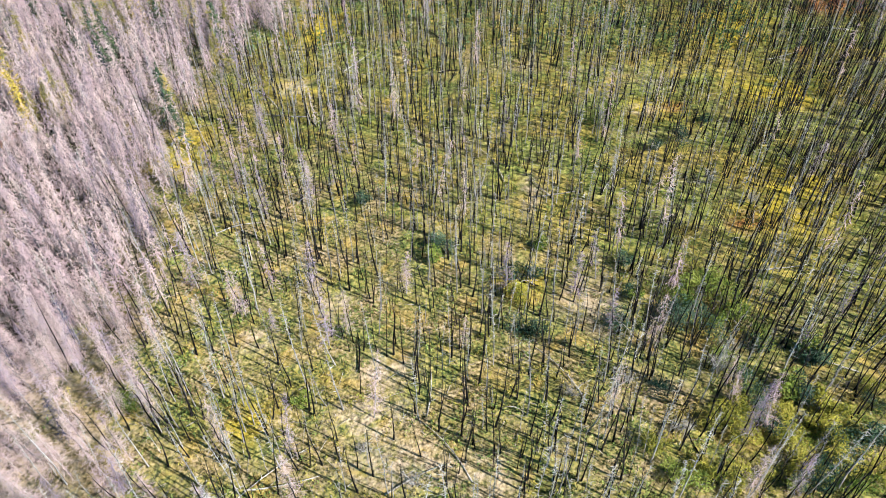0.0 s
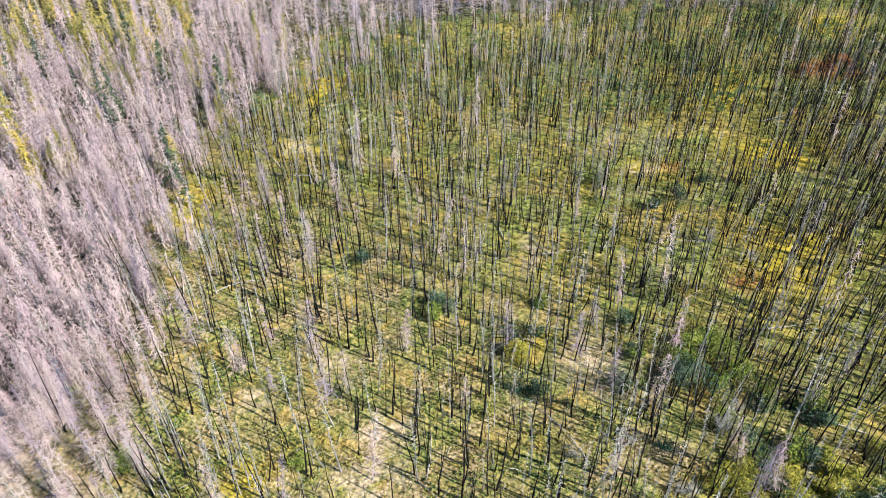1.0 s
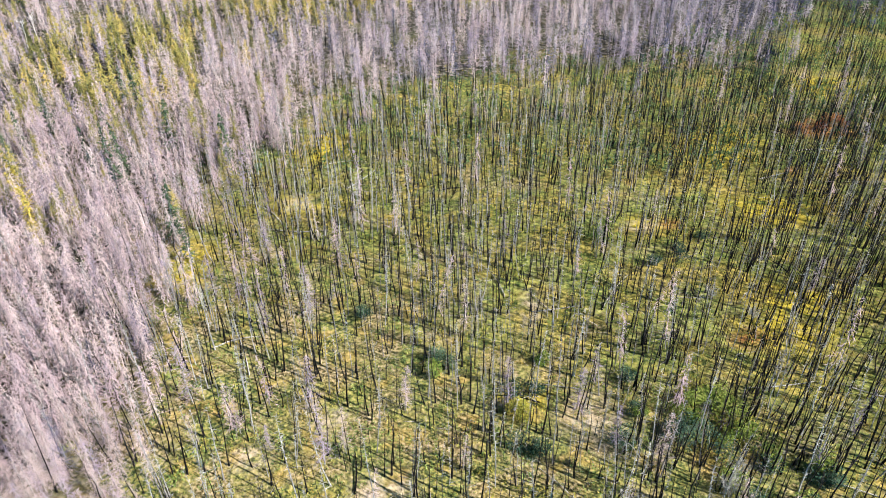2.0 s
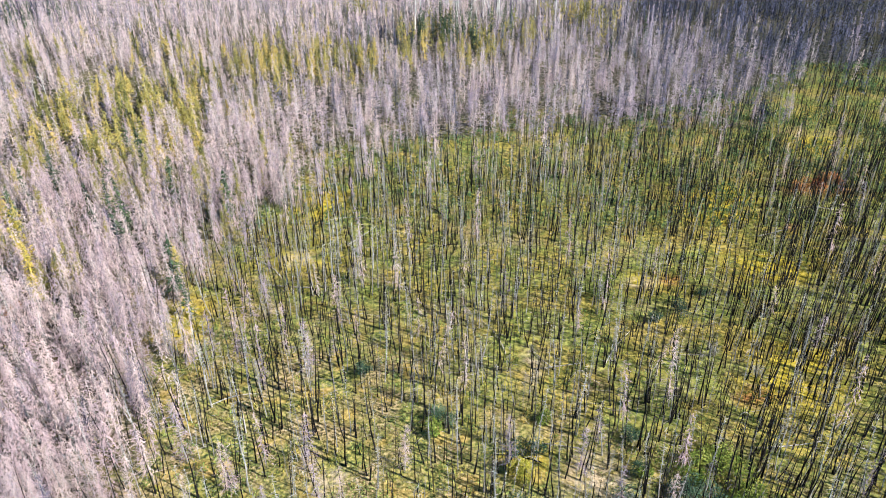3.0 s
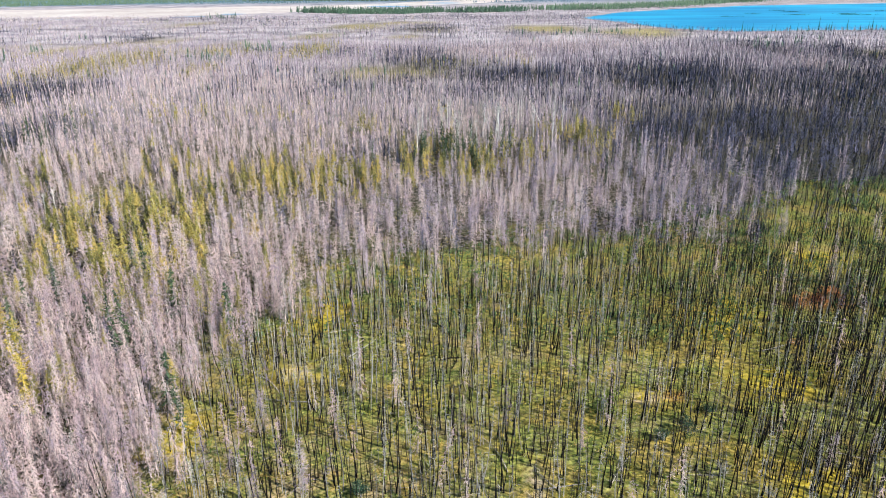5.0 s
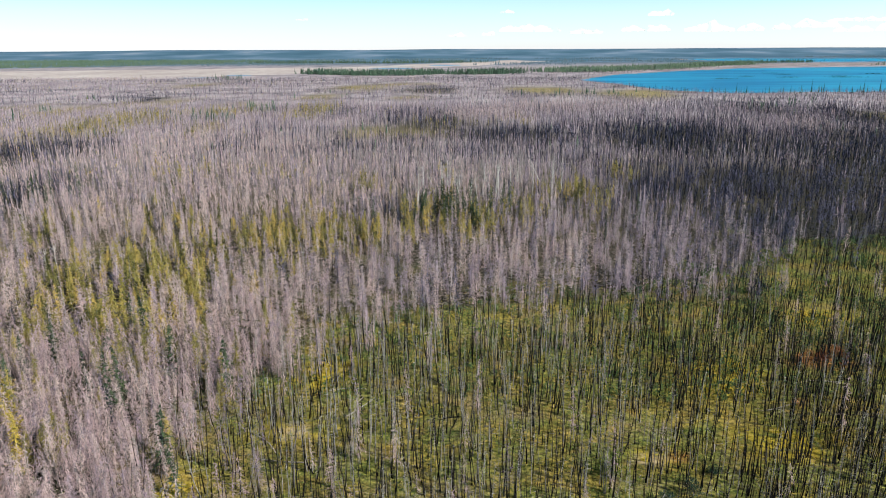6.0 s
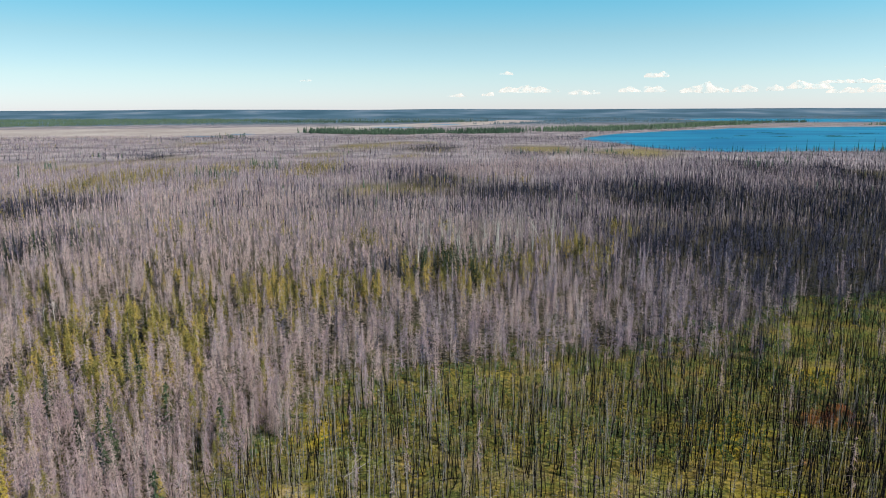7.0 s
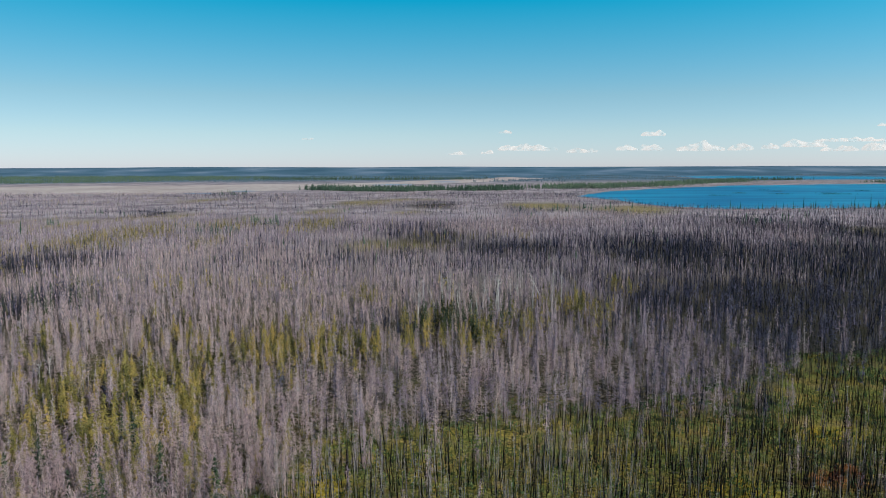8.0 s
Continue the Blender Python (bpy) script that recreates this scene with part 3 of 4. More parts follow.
def spread(name, shapes, x, y, mat, label, category, size=(0.8, 1.2), z=None):
    """ONE object of many standing pieces: a shape by chance at each place, turned and scaled."""
    which = rng.integers(0, len(shapes), len(x))
    turn, grow, shade = rng.uniform(0, math.tau, len(x)), rng.uniform(*size, len(x)), rng.random(len(x))
    if z is None:
        z = height(x, y)
    vs, fs, tones, slots, k = [], [], [], [], 0
    for i, (v, f) in enumerate(shapes):
        pick = np.nonzero(which == i)[0]
        if not len(pick):
            continue
        c, s, g = np.cos(turn[pick])[:, None], np.sin(turn[pick])[:, None], grow[pick][:, None]
        px = (v[None, :, 0] * c - v[None, :, 1] * s) * g + x[pick][:, None]
        py = (v[None, :, 0] * s + v[None, :, 1] * c) * g + y[pick][:, None]
        pz = v[None, :, 2] * g + z[pick][:, None]
        vs.append(np.stack([px, py, pz], 2).reshape(-1, 3))
        fs.append((f[None] + (np.arange(len(pick)) * len(v))[:, None, None]).reshape(-1, 3) + k)
        tones.append(np.repeat(shade[pick], len(v)))
        slots.append(np.tile(above_char(v, f, mat), len(pick)))
        k += len(v) * len(pick)
    me = mesh_from(name, np.concatenate(vs), np.concatenate(fs), mat if isinstance(mat, tuple) else [mat], slots=np.concatenate(slots))
    me.attributes.new("tone", "FLOAT", "POINT").data.foreach_set("value", np.concatenate(tones).astype(np.float32))
    return tagged(new(name, me), label, category, kind="stuff")


def stand(name, shapes, x, y, mats, words, category, size=(0.8, 1.2)):
    """Two stuff objects, the trunks and the finer growth, of one kind of tree."""
    global rng
    seed = int(rng.integers(1 << 30))
    for (part_name, label, mat), k in zip(words_for(words, mats), (0, 1)):
        rng = np.random.default_rng(seed)
        spread(name + "_" + part_name, [s[k] for s in shapes], x, y, mat, label, category, size)


def words_for(words, mats):
    return [(words[0][0], words[0][1], mats[0]), (words[1][0], words[1][1], mats[1])]


def part(name, shape, mat, parent, label=""):
    me = mesh_from(name, shape[0], shape[1], mat if isinstance(mat, tuple) else [mat], slots=above_char(*shape, mat))
    me.attributes.new("tone", "FLOAT", "POINT").data.foreach_set("value", np.full(len(shape[0]), 0.5, np.float32))
    ob = new(name, me)
    ob.parent = parent
    if label:
        ob["label"] = label
    return ob


def trees_as_things(name, shapes, x, y, mats, part_names, label, category, group, size=(0.8, 1.2)):
    """Each tree an Empty at its foot with a trunk and a crown under it."""
    first = {}
    for i in range(len(x)):
        k = i % len(shapes)
        m = Matrix.LocRotScale((x[i], y[i], float(height(x[i], y[i]))), Euler((0, 0, rng.uniform(0, math.tau))), None)
        g = float(rng.uniform(*size))
        if k not in first:
            ob = new(name)
            ob.empty_display_size = 0.3
            for shape, mat, pn in zip(shapes[k], mats, part_names):
                made = part(pn, shape, mat, ob)
                if pn != "trunk":
                    tagged(made, kind="stuff")
            tagged(ob, label, category, group)
            ob.matrix_basis = m
            first[k] = ob
        else:
            ob = copy_thing(first[k], m)
        ob.scale = (g, g, g)


# ---- where the trees stand ----
def in_view(x, y):
    """The stretch of country that the walk looks over, with room for the trees whose shadows reach it."""
    half = 0.62 * np.sqrt(y * y + 48 ** 2)
    return (x > -half - 6 - 0.02 * y) & (x < half + 14 + 0.02 * y)


def scatter(y0, y1, per_m2):
    """Places strewn at random between two distances, at that density."""
    w = 0.66 * math.hypot(y1, 48) + 20
    k = int(2 * w * (y1 - y0) * per_m2)
    x, y = rng.uniform(-w, w, k), rng.uniform(y0, y1, k)
    keep = in_view(x, y)
    return x[keep], y[keep]


def split(x, y):
    """What grows at each place: 0 nothing, 1 charred pole, 2 grey pole, 3 dead spruce, 4 pale dead spruce, 5 live conifer, 6 scorched spruce."""
    burnt = rng.random(len(x)) < burnt_share(x, y)
    u, v = rng.random(len(x)), rng.random(len(x))
    clump = value_noise(x, y, 7, 40) * 0.6 + value_noise(x, y, 22, 41) * 0.4
    out = np.zeros(len(x), int)
    # open burn
    dense = np.clip(0.2 + 0.85 * clump, 0, 1) * (0.96 + 0.12 * np.clip((y - 36) / 40, 0, 1) + 0.2 * np.clip((x - 14) / 12, 0, 1)) * (1 - 0.55 * blobs(x, y, SAND)) * (1 - 0.25 * np.clip((x + 10) / 50, 0, 1) * np.clip((y - 75) / 25, 0, 1)) * (0.8 + 0.3 * np.clip((x + 10) / 50, 0, 1))
    here = burnt & (u < dense * (1 - 0.65 * blobs(x, y, THICKET)))
    left = np.clip((-8 - x) / 30, 0, 1)
    black = 0.70 + 0.2 * np.clip((x - 8) / 30, 0, 1) - 0.12 * left
    out[here] = np.where(v < black, 1, np.where(v < 0.985 - 0.18 * left, 2, np.where(v < 0.99 - 0.08 * left, 3, 4)))[here]
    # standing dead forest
    # dark trees in blackened patches, and more to the right as painted shade
    dark = np.clip(1.3 * char_and_shade(x, y), 0, 0.84)
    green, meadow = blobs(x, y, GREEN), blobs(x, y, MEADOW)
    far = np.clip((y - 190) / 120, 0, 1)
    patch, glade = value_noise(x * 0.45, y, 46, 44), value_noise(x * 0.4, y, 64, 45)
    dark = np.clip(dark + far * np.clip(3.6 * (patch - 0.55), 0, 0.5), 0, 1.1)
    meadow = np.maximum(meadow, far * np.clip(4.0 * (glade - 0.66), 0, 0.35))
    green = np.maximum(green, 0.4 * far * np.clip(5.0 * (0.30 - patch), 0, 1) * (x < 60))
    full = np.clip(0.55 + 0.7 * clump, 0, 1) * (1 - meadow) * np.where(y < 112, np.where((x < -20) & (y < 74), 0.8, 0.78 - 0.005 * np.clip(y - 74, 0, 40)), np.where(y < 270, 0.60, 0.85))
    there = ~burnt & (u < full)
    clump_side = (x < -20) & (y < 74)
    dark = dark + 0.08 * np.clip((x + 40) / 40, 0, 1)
    # pale dead stands on the left, thickened to paint in front light
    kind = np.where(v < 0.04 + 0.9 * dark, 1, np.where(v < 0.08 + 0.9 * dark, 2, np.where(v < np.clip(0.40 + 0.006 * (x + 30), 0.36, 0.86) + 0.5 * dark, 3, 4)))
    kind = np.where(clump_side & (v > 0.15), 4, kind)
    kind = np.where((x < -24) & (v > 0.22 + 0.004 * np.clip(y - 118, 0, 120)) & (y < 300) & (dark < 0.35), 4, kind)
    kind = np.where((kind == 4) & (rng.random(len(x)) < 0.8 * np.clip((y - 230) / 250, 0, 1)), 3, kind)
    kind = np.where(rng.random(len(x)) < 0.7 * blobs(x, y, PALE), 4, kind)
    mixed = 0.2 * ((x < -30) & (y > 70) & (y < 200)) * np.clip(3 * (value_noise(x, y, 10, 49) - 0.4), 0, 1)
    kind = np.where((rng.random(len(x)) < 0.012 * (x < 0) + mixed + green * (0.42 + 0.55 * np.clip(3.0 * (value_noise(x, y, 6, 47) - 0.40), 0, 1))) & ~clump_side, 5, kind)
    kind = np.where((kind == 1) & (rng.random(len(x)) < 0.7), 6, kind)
    out[there] = kind[there]
    wet = inside(x, y, LAKE)
    out[wet] = 0
    return out


SCORCHED = (CHAR, BARK)                    # foot and top of a burnt pole
POLE_WORDS = (("trunks", "many slender charred tree trunks standing on the mossy floor"), ("twigs", "short bare grey twigs of the burnt trunks"))
GREY_WORDS = (("trunks", "many slender weathered grey trunks standing dead"), ("twigs", "short bare twigs of the grey trunks"))
DEAD_WORDS = (("trunks", "thin grey trunks of standing dead spruces"), ("twigs", "fine pinkish-grey bare twigs of dead spruces"))
PALE_WORDS = (("trunks", "thin grey trunks of pale dead spruces"), ("twigs", "dense pale pinkish-grey twigs of dead spruces"))
SLATE_WORDS = (("trunks", "thin scorched trunks of dark dead spruces"), ("twigs", "dark slate-grey twigs of scorched spruces"))
LIVE_WORDS = (("trunks", "thin trunks of scattered live conifers"), ("boughs", "yellow-green needled boughs of live conifers"))


def plant(tag, x, y, kind, poles, deads, lives, size=(0.5, 1.05)):
    for code, shapes, mats, name, words in (
            (1, poles, (SCORCHED, DARK_TWIG), "burnt_forest", POLE_WORDS), (2, poles, (BARK, BEIGE_TWIG), "grey_forest", GREY_WORDS),
            (3, deads, (BARK, TWIG), "dead_spruce_forest", DEAD_WORDS), (4, deads, (BARK, PALE_TWIG), "pale_spruce_forest", PALE_WORDS),
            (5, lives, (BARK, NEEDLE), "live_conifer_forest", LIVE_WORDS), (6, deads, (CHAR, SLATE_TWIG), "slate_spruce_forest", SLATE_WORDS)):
        k = kind == code
        if k.any():
            stand(tag + name, shapes, x[k], y[k], mats, words, "forest", (0.4, 0.9) if shapes is MID_POLES else size)


_r = np.random.default_rng(3)
NEAR_POLES = [bare_pole(_r, _r.uniform(6.0, 10.8), 26, 0.036, 4, 5, 0.084) for _ in range(16)]
FIELD_POLES = [bare_pole(_r, _r.uniform(6.0, 10.8), 18, 0.04, 3, 5, 0.08) for _ in range(16)]
GREY_POLES = [bare_pole(_r, _r.uniform(6.0, 10.5), 74, 0.036, 4, 5, 0.055, 0.3) for _ in range(12)]
NEAR_DEAD = [dead_spruce(_r, _r.uniform(6.0, 10.5), 200, 0.024, 4, 4, 1.5, 3, foot=0.045, droops=(-0.9, 0.5)) for _ in range(12)]
FIELD_DEAD = [dead_spruce(_r, _r.uniform(6.0, 10), 68, 0.07, 3, 3, 1.35, 2, foot=0.045, droops=(-1.4, 0.3)) for _ in range(12)]
NEAR_LIVE = [live_conifer(_r, _r.uniform(5.5, 9.5), 150, 0.10, reach=1.35) for _ in range(8)]
MID_POLES = [bare_pole(_r, _r.uniform(6.0, 10.8), 24, 0.06, 3, 3, 0.10) for _ in range(12)]
MID_DEAD = [dead_spruce(_r, _r.uniform(6.0, 10.5), 92, 0.085, 3, 2, 1.55, side_twigs=1, foot=0.05, droops=(-0.8, 0.6)) for _ in range(14)]
BACK_DEAD = [dead_spruce(_r, _r.uniform(6.0, 10.5), 34, 0.2, 3, 2, 1.35, side_twigs=1, foot=0.06, droops=(-1.8, 0.2)) for _ in range(12)]
BACK_LIVE = [live_conifer(_r, _r.uniform(5.5, 9.5), 48, 0.36, 3, 2, 1.6, fans=1) for _ in range(8)]
MID_LIVE = [live_conifer(_r, _r.uniform(5.5, 9.5), 100, 0.24, 3, 2, 1.6, fans=1) for _ in range(8)]
FAR_POLES = [bare_pole(_r, _r.uniform(7.0, 10.5), 4, 0.15, 2, 2, 0.09) for _ in range(8)]
FAR_DEAD = [dead_spruce(_r, _r.uniform(7.0, 12), 13, 0.34, 2, 2, 1.2, side_twigs=0, steep=2.0) for _ in range(12)]
FAR_LIVE = [live_conifer(_r, _r.uniform(7, 11), 17, 0.85, 2, 2, 1.7, fans=0) for _ in range(8)]
LAST_POLES = [bare_pole(_r, _r.uniform(7.0, 10.5), 3, 0.3, 2, 2, 0.15) for _ in range(6)]
LAST_DEAD = [dead_spruce(_r, _r.uniform(6.0, 10), 6, 0.6, 2, 2, 1.3, side_twigs=0, foot=0.12, steep=2.4) for _ in range(10)]
LAST_LIVE = [live_conifer(_r, _r.uniform(7, 11), 7, 1.3, 2, 2, 1.6, fans=0) for _ in range(6)]

# near: the closest of each kind are things of their own, the rest one stand
x, y = scatter(14, 112, 1.08)
kind = split(x, y)
for code, shapes, mats, name, words, count, label, parts in (
        (1, NEAR_POLES, (SCORCHED, DARK_TWIG), "burnt_tree", POLE_WORDS, 290, "slender charred black tree pole with short bare twigs", ("trunk", "crown")),
        (2, GREY_POLES, (BARK, BEIGE_TWIG), "grey_snag", GREY_WORDS, 200, "slender weathered grey dead tree with bare twigs", ("trunk", "crown")),
        (3, NEAR_DEAD, (BARK, TWIG), "dead_spruce", DEAD_WORDS, 120, "dead spruce with fine grey twigs still on it", ("trunk", "crown")),
        (4, NEAR_DEAD, (BARK, PALE_TWIG), "pale_dead_spruce", PALE_WORDS, 250, "bleached dead spruce thick with pale pinkish twigs", ("trunk", "crown")),
        (5, NEAR_LIVE, (BARK, NEEDLE), "live_conifer", LIVE_WORDS, 120, "narrow live conifer with yellow-green needles", ("trunk", "crown")),
        (6, NEAR_DEAD, (CHAR, SLATE_TWIG), "scorched_spruce", SLATE_WORDS, 60, "scorched dead spruce with dark slate-grey twigs", ("trunk", "crown"))):
    k = np.nonzero(kind == code)[0]
    k = k[np.argsort(y[k] + 0.15 * np.abs(x[k]))]
    trees_as_things(name, shapes, x[k[:count]], y[k[:count]], mats, parts, label, "tree", name.replace("_", " ") + "s",
                    (0.45, 0.95) if code in (3, 4, 6) else (0.5, 1.12))
    if len(k) > count:
        stand({1: "burnt_forest", 2: "grey_forest", 3: "dead_spruce_forest", 4: "pale_spruce_forest", 5: "live_conifer_forest", 6: "slate_spruce_forest"}[code],
              FIELD_DEAD if code in (3, 4, 6) else FIELD_POLES if code == 1 else shapes, x[k[count:]], y[k[count:]], mats, words, "forest", (0.48, 1.05) if code < 3 else (0.58, 1.02))
x, y = scatter(112, 195, 0.31)
plant("middle_", x, y, split(x, y), MID_POLES, MID_DEAD, MID_LIVE)
x, y = scatter(195, 270, 0.33)
plant("back_", x, y, split(x, y), MID_POLES, BACK_DEAD, BACK_LIVE)
# the trees thin out only slowly with distance
x, y = scatter(112, 158, 0.24)
kind = split(x, y)
k = (kind > 2) & (rng.random(len(x)) < np.clip((160 - y) / 45, 0, 1))
plant("nearer_", x[k], y[k], kind[k], MID_POLES, MID_DEAD, MID_LIVE)
# the far side of the burn is as thick with poles as the near side
x, y = scatter(112, 210, 0.45)
kind = split(x, y)
k = (burnt_share(x, y) > 0.4) & (kind == 1)
stand("burn_edge_poles", MID_POLES, x[k], y[k], (SCORCHED, DARK_TWIG), POLE_WORDS, "forest", (0.35, 0.8))
x, y = scatter(270, 620, 0.25)
plant("distant_", x, y, split(x, y), FAR_POLES, FAR_DEAD, FAR_LIVE, (0.45, 0.85))
x, y = scatter(1250, 1750, 0.012)
k = ~inside(x, y, grown(LAKE, 6)) & ((x > 120) | (y < 1300 + 0.2 * x))
plant("farthest_", x[k], y[k], split(x[k], y[k]), LAST_POLES, LAST_DEAD, LAST_LIVE, (0.5, 1.0))
x, y = scatter(620, 1250, 0.06)
plant("remote_", x, y, split(x, y), LAST_POLES, LAST_DEAD, LAST_LIVE, (0.45, 0.85))


# ---- reeds standing in the lake ----
_r = np.random.default_rng(71)
for _k in range(16):
    _x, _y = _r.uniform(420, 800), _r.uniform(1010, 1500)
    _n2 = int(_r.integers(25, 60))
    _b = np.stack([_x + _r.normal(0, 9, _n2), _y + _r.normal(0, 2.5, _n2), np.full(_n2, 0.2)], 1)
    _v, _f = slivers(_b, _b + np.stack([_r.normal(0, 0.4, _n2), _r.normal(0, 0.4, _n2), _r.uniform(0.6, 1.6, _n2)], 1), 2.2, _r)
    tagged(new("reed_bed", mesh_from("reed_bed", _v, _f, [SPRUCE])), "dark bed of reeds standing in the lake", "reeds", kind="stuff")


# ---- birches among the conifers ----
_r = np.random.default_rng(12)
BIRCHES = [birch_tree(_r, _r.uniform(9, 13), 16, 0.09) for _ in range(6)]
bx = np.concatenate([_r.normal(10, 11, 22), _r.normal(30, 5, 6)])
by = np.concatenate([_r.normal(236, 7, 22), _r.normal(258, 6, 6)])
trees_as_things("birch", BIRCHES, bx, by, (BIRCH, BEIGE_TWIG), ("trunk", "crown"), "white-barked bare birch among grey conifers", "tree", "birches", (0.85, 1.1))
trees_as_things("birch", BIRCHES[:2], np.array([-88.5, -87.0]), np.array([150.0, 152.0]), (BIRCH, BIRCH), ("trunk", "crown"),
                "small white dead birch among grey conifers", "tree", "birches", (0.5, 0.6))


# ---- single live conifers that stand out of the dead forest ----
TEAL = material("blue_green_needles", [(0.02, 0.033, 0.022), (0.052, 0.08, 0.046), (0.11, 0.145, 0.075)], 0.5, 1.5, 0.8, island=0.15, single=0.4, upright=0.2)
GOLD = material("golden_larch_needles", [(0.18, 0.14, 0.03), (0.42, 0.32, 0.07), (0.57, 0.43, 0.12)], 0.5, 1.5, 0.8, island=0.15, single=0.3, upright=0.2)
_r = np.random.default_rng(14)
_shapes = [live_conifer(_r, _r.uniform(6.5, 10), 90, 0.2, reach=1.5) for _ in range(5)]
tx = np.concatenate([_r.normal(-46, 7, 7), _r.normal(2, 10, 46), _r.normal(-60, 7, 8), _r.normal(-132, 8, 14), [-30, -33, 40, 52]])
ty = np.concatenate([_r.normal(88, 7, 7), _r.normal(206, 8, 46), _r.normal(105, 8, 8), _r.normal(232, 8, 14), [70, 74, 176, 190]])
trees_as_things("live_spruce", _shapes, tx, ty, (BARK, TEAL), ("trunk", "crown"), "small live spruce with blue-green needles among dead trees", "tree",
                "live spruces", (0.7, 1.15))
gx, gy = np.array([-52.5, -51.0, -53.5, -50.0, -63, -66, -72, -48, -80]), np.array([78.0, 76, 80, 73.5, 84, 96, 100, 118, 112])
trees_as_things("golden_larch", _shapes[:3], gx, gy, (BARK, GOLD), ("trunk", "crown"), "golden-yellow larch among grey dead trees", "tree", "golden larches", (0.7, 1.05))


# ---- dark spruce belts and woods far off ----
def spike(r, tall, wide, tiers=3):
    """A distant spruce: ragged tiers on three sides."""
    pieces = []
    for k in range(tiers):
        z0, z1 = tall * (0.08 + 0.27 * k), tall * (0.5 + 0.25 * k)
        a = r.uniform(0, math.tau)
        w = wide * (1 - 0.26 * k)
        v = np.array([(w * math.cos(a + i * math.tau / 3), w * math.sin(a + i * math.tau / 3), z0 + r.uniform(-0.3, 0.3)) for i in range(3)] + [(0, 0, z1)])
        pieces.append((v, np.array([(0, 1, 3), (1, 2, 3), (2, 0, 3)])))
    return join(*pieces)


SPIKES = [spike(_r, _r.uniform(6, 11), _r.uniform(1.2, 1.8)) for _ in range(8)]


def belt(line, width, count):
    line = np.array(line, float)
    s = np.sort(rng.uniform(0, len(line) - 1, count))
    px, py = np.interp(s, np.arange(len(line)), line[:, 0]), np.interp(s, np.arange(len(line)), line[:, 1])
    return px + rng.normal(0, width, count), py + rng.normal(0, width, count)


for line, width, count, size, label in (
        ([(-285, 1500), (-180, 1410), (-90, 1390), (-25, 1470)], 16, 1300, (0.8, 1.4), "dark green spruce belt at the edge of the marsh"),
        ([(15, 1430), (80, 1440), (140, 1500)], 14, 620, (0.8, 1.4), "bluish-green spruce belt behind bare trees"),
        ([(215, 1560), (330, 1600), (513, 1770), (745, 2080), (900, 2230)], 26, 3000, (0.8, 1.4), "dark spruce belt along the lake shore"),
        ([(960, 2394), (1226, 2490)], 20, 300, (0.8, 1.4), "dark spruces on the spit between lakes"),
        ([(1240, 2060), (1560, 2130)], 30, 420, (0.8, 1.4), "dark spruce island in the lake"),
        ([(-395, 1225), (-345, 1260)], 9, 24, (0.6, 1.1), "small clump of slender dark spruces by the marsh"),
        ([(-690, 2720), (-503, 2700), (-250, 2650), (100, 2700)], 55, 1000, (0.8, 1.4), "thin line of dark spruces across the marsh"),
        ([(-190, 505), (-150, 500)], 9, 34, (0.5, 1.05), "dark green live spruces among dead trees"),
        ([(-165, 592), (-130, 588)], 8, 22, (0.5, 1.05), "dark green live spruces beside a glade"),
        ([(-335, 585), (-320, 590)], 4, 5, (0.5, 1.05), "few stout dark spruces by a green glade"),
        ([(-310, 505), (-300, 498)], 3, 4, (0.5, 1.05), "few stout dark spruces in the dead forest"),
        ([(75, 770), (190, 800)], 14, 26, (0.45, 0.9), "scattered dark spruces before the lake"),
        ([(255, 590), (300, 600)], 10, 18, (0.5, 1.05), "small dark spruces in the dead forest")):
    bx, by = belt(line, width, count)
    spread("spruce_belt", SPIKES, bx, by, SPRUCE, label, "spruce wood", size)

# a broad wood beyond the marsh
bx, by = rng.uniform(-2100, -560, 15000), rng.uniform(1950, 3350, 15000)
k = inside(bx, by, GREEN_WOOD) & (value_noise(bx, by, 160, 93) > 0.22)
spread("spruce_wood", SPIKES[:5], bx[k], by[k], SPRUCE, "broad green spruce wood beyond the tan marsh", "spruce wood", (0.7, 1.2))

# lone spruces of all sizes on the near lake shore
SLIM = [spike(_r, _r.uniform(5, 9.5), _r.uniform(0.7, 1.1), 4) for _ in range(7)]
bx, by = belt([(330, 790), (400, 796), (455, 800), (520, 806), (640, 815)], 10, 90)
k = value_noise(bx, by, 22, 57) > 0.42
spread("shore_spruces", SLIM, bx[k], by[k], SPRUCE, "slender dark spruces standing along the lake shore", "spruce wood", (0.45, 1.45))
bx, by = belt([(200, 850), (260, 815), (330, 795)], 12, 16)
spread("shore_spruces", SLIM, bx, by, SPRUCE, "few slender dark spruces on the reedy shore", "spruce wood", (0.5, 1.0))

bx, by = rng.uniform(-420, 520, 420), rng.uniform(330, 1150, 420)
k = (value_noise(bx, by, 60, 55) > 0.62) & ~inside(bx, by, LAKE) & in_view(bx, by)
spread("scattered_spruces", SPIKES, bx[k], by[k], SPRUCE, "scattered dark green spruces in the dead forest", "spruce wood", (0.35, 0.65))

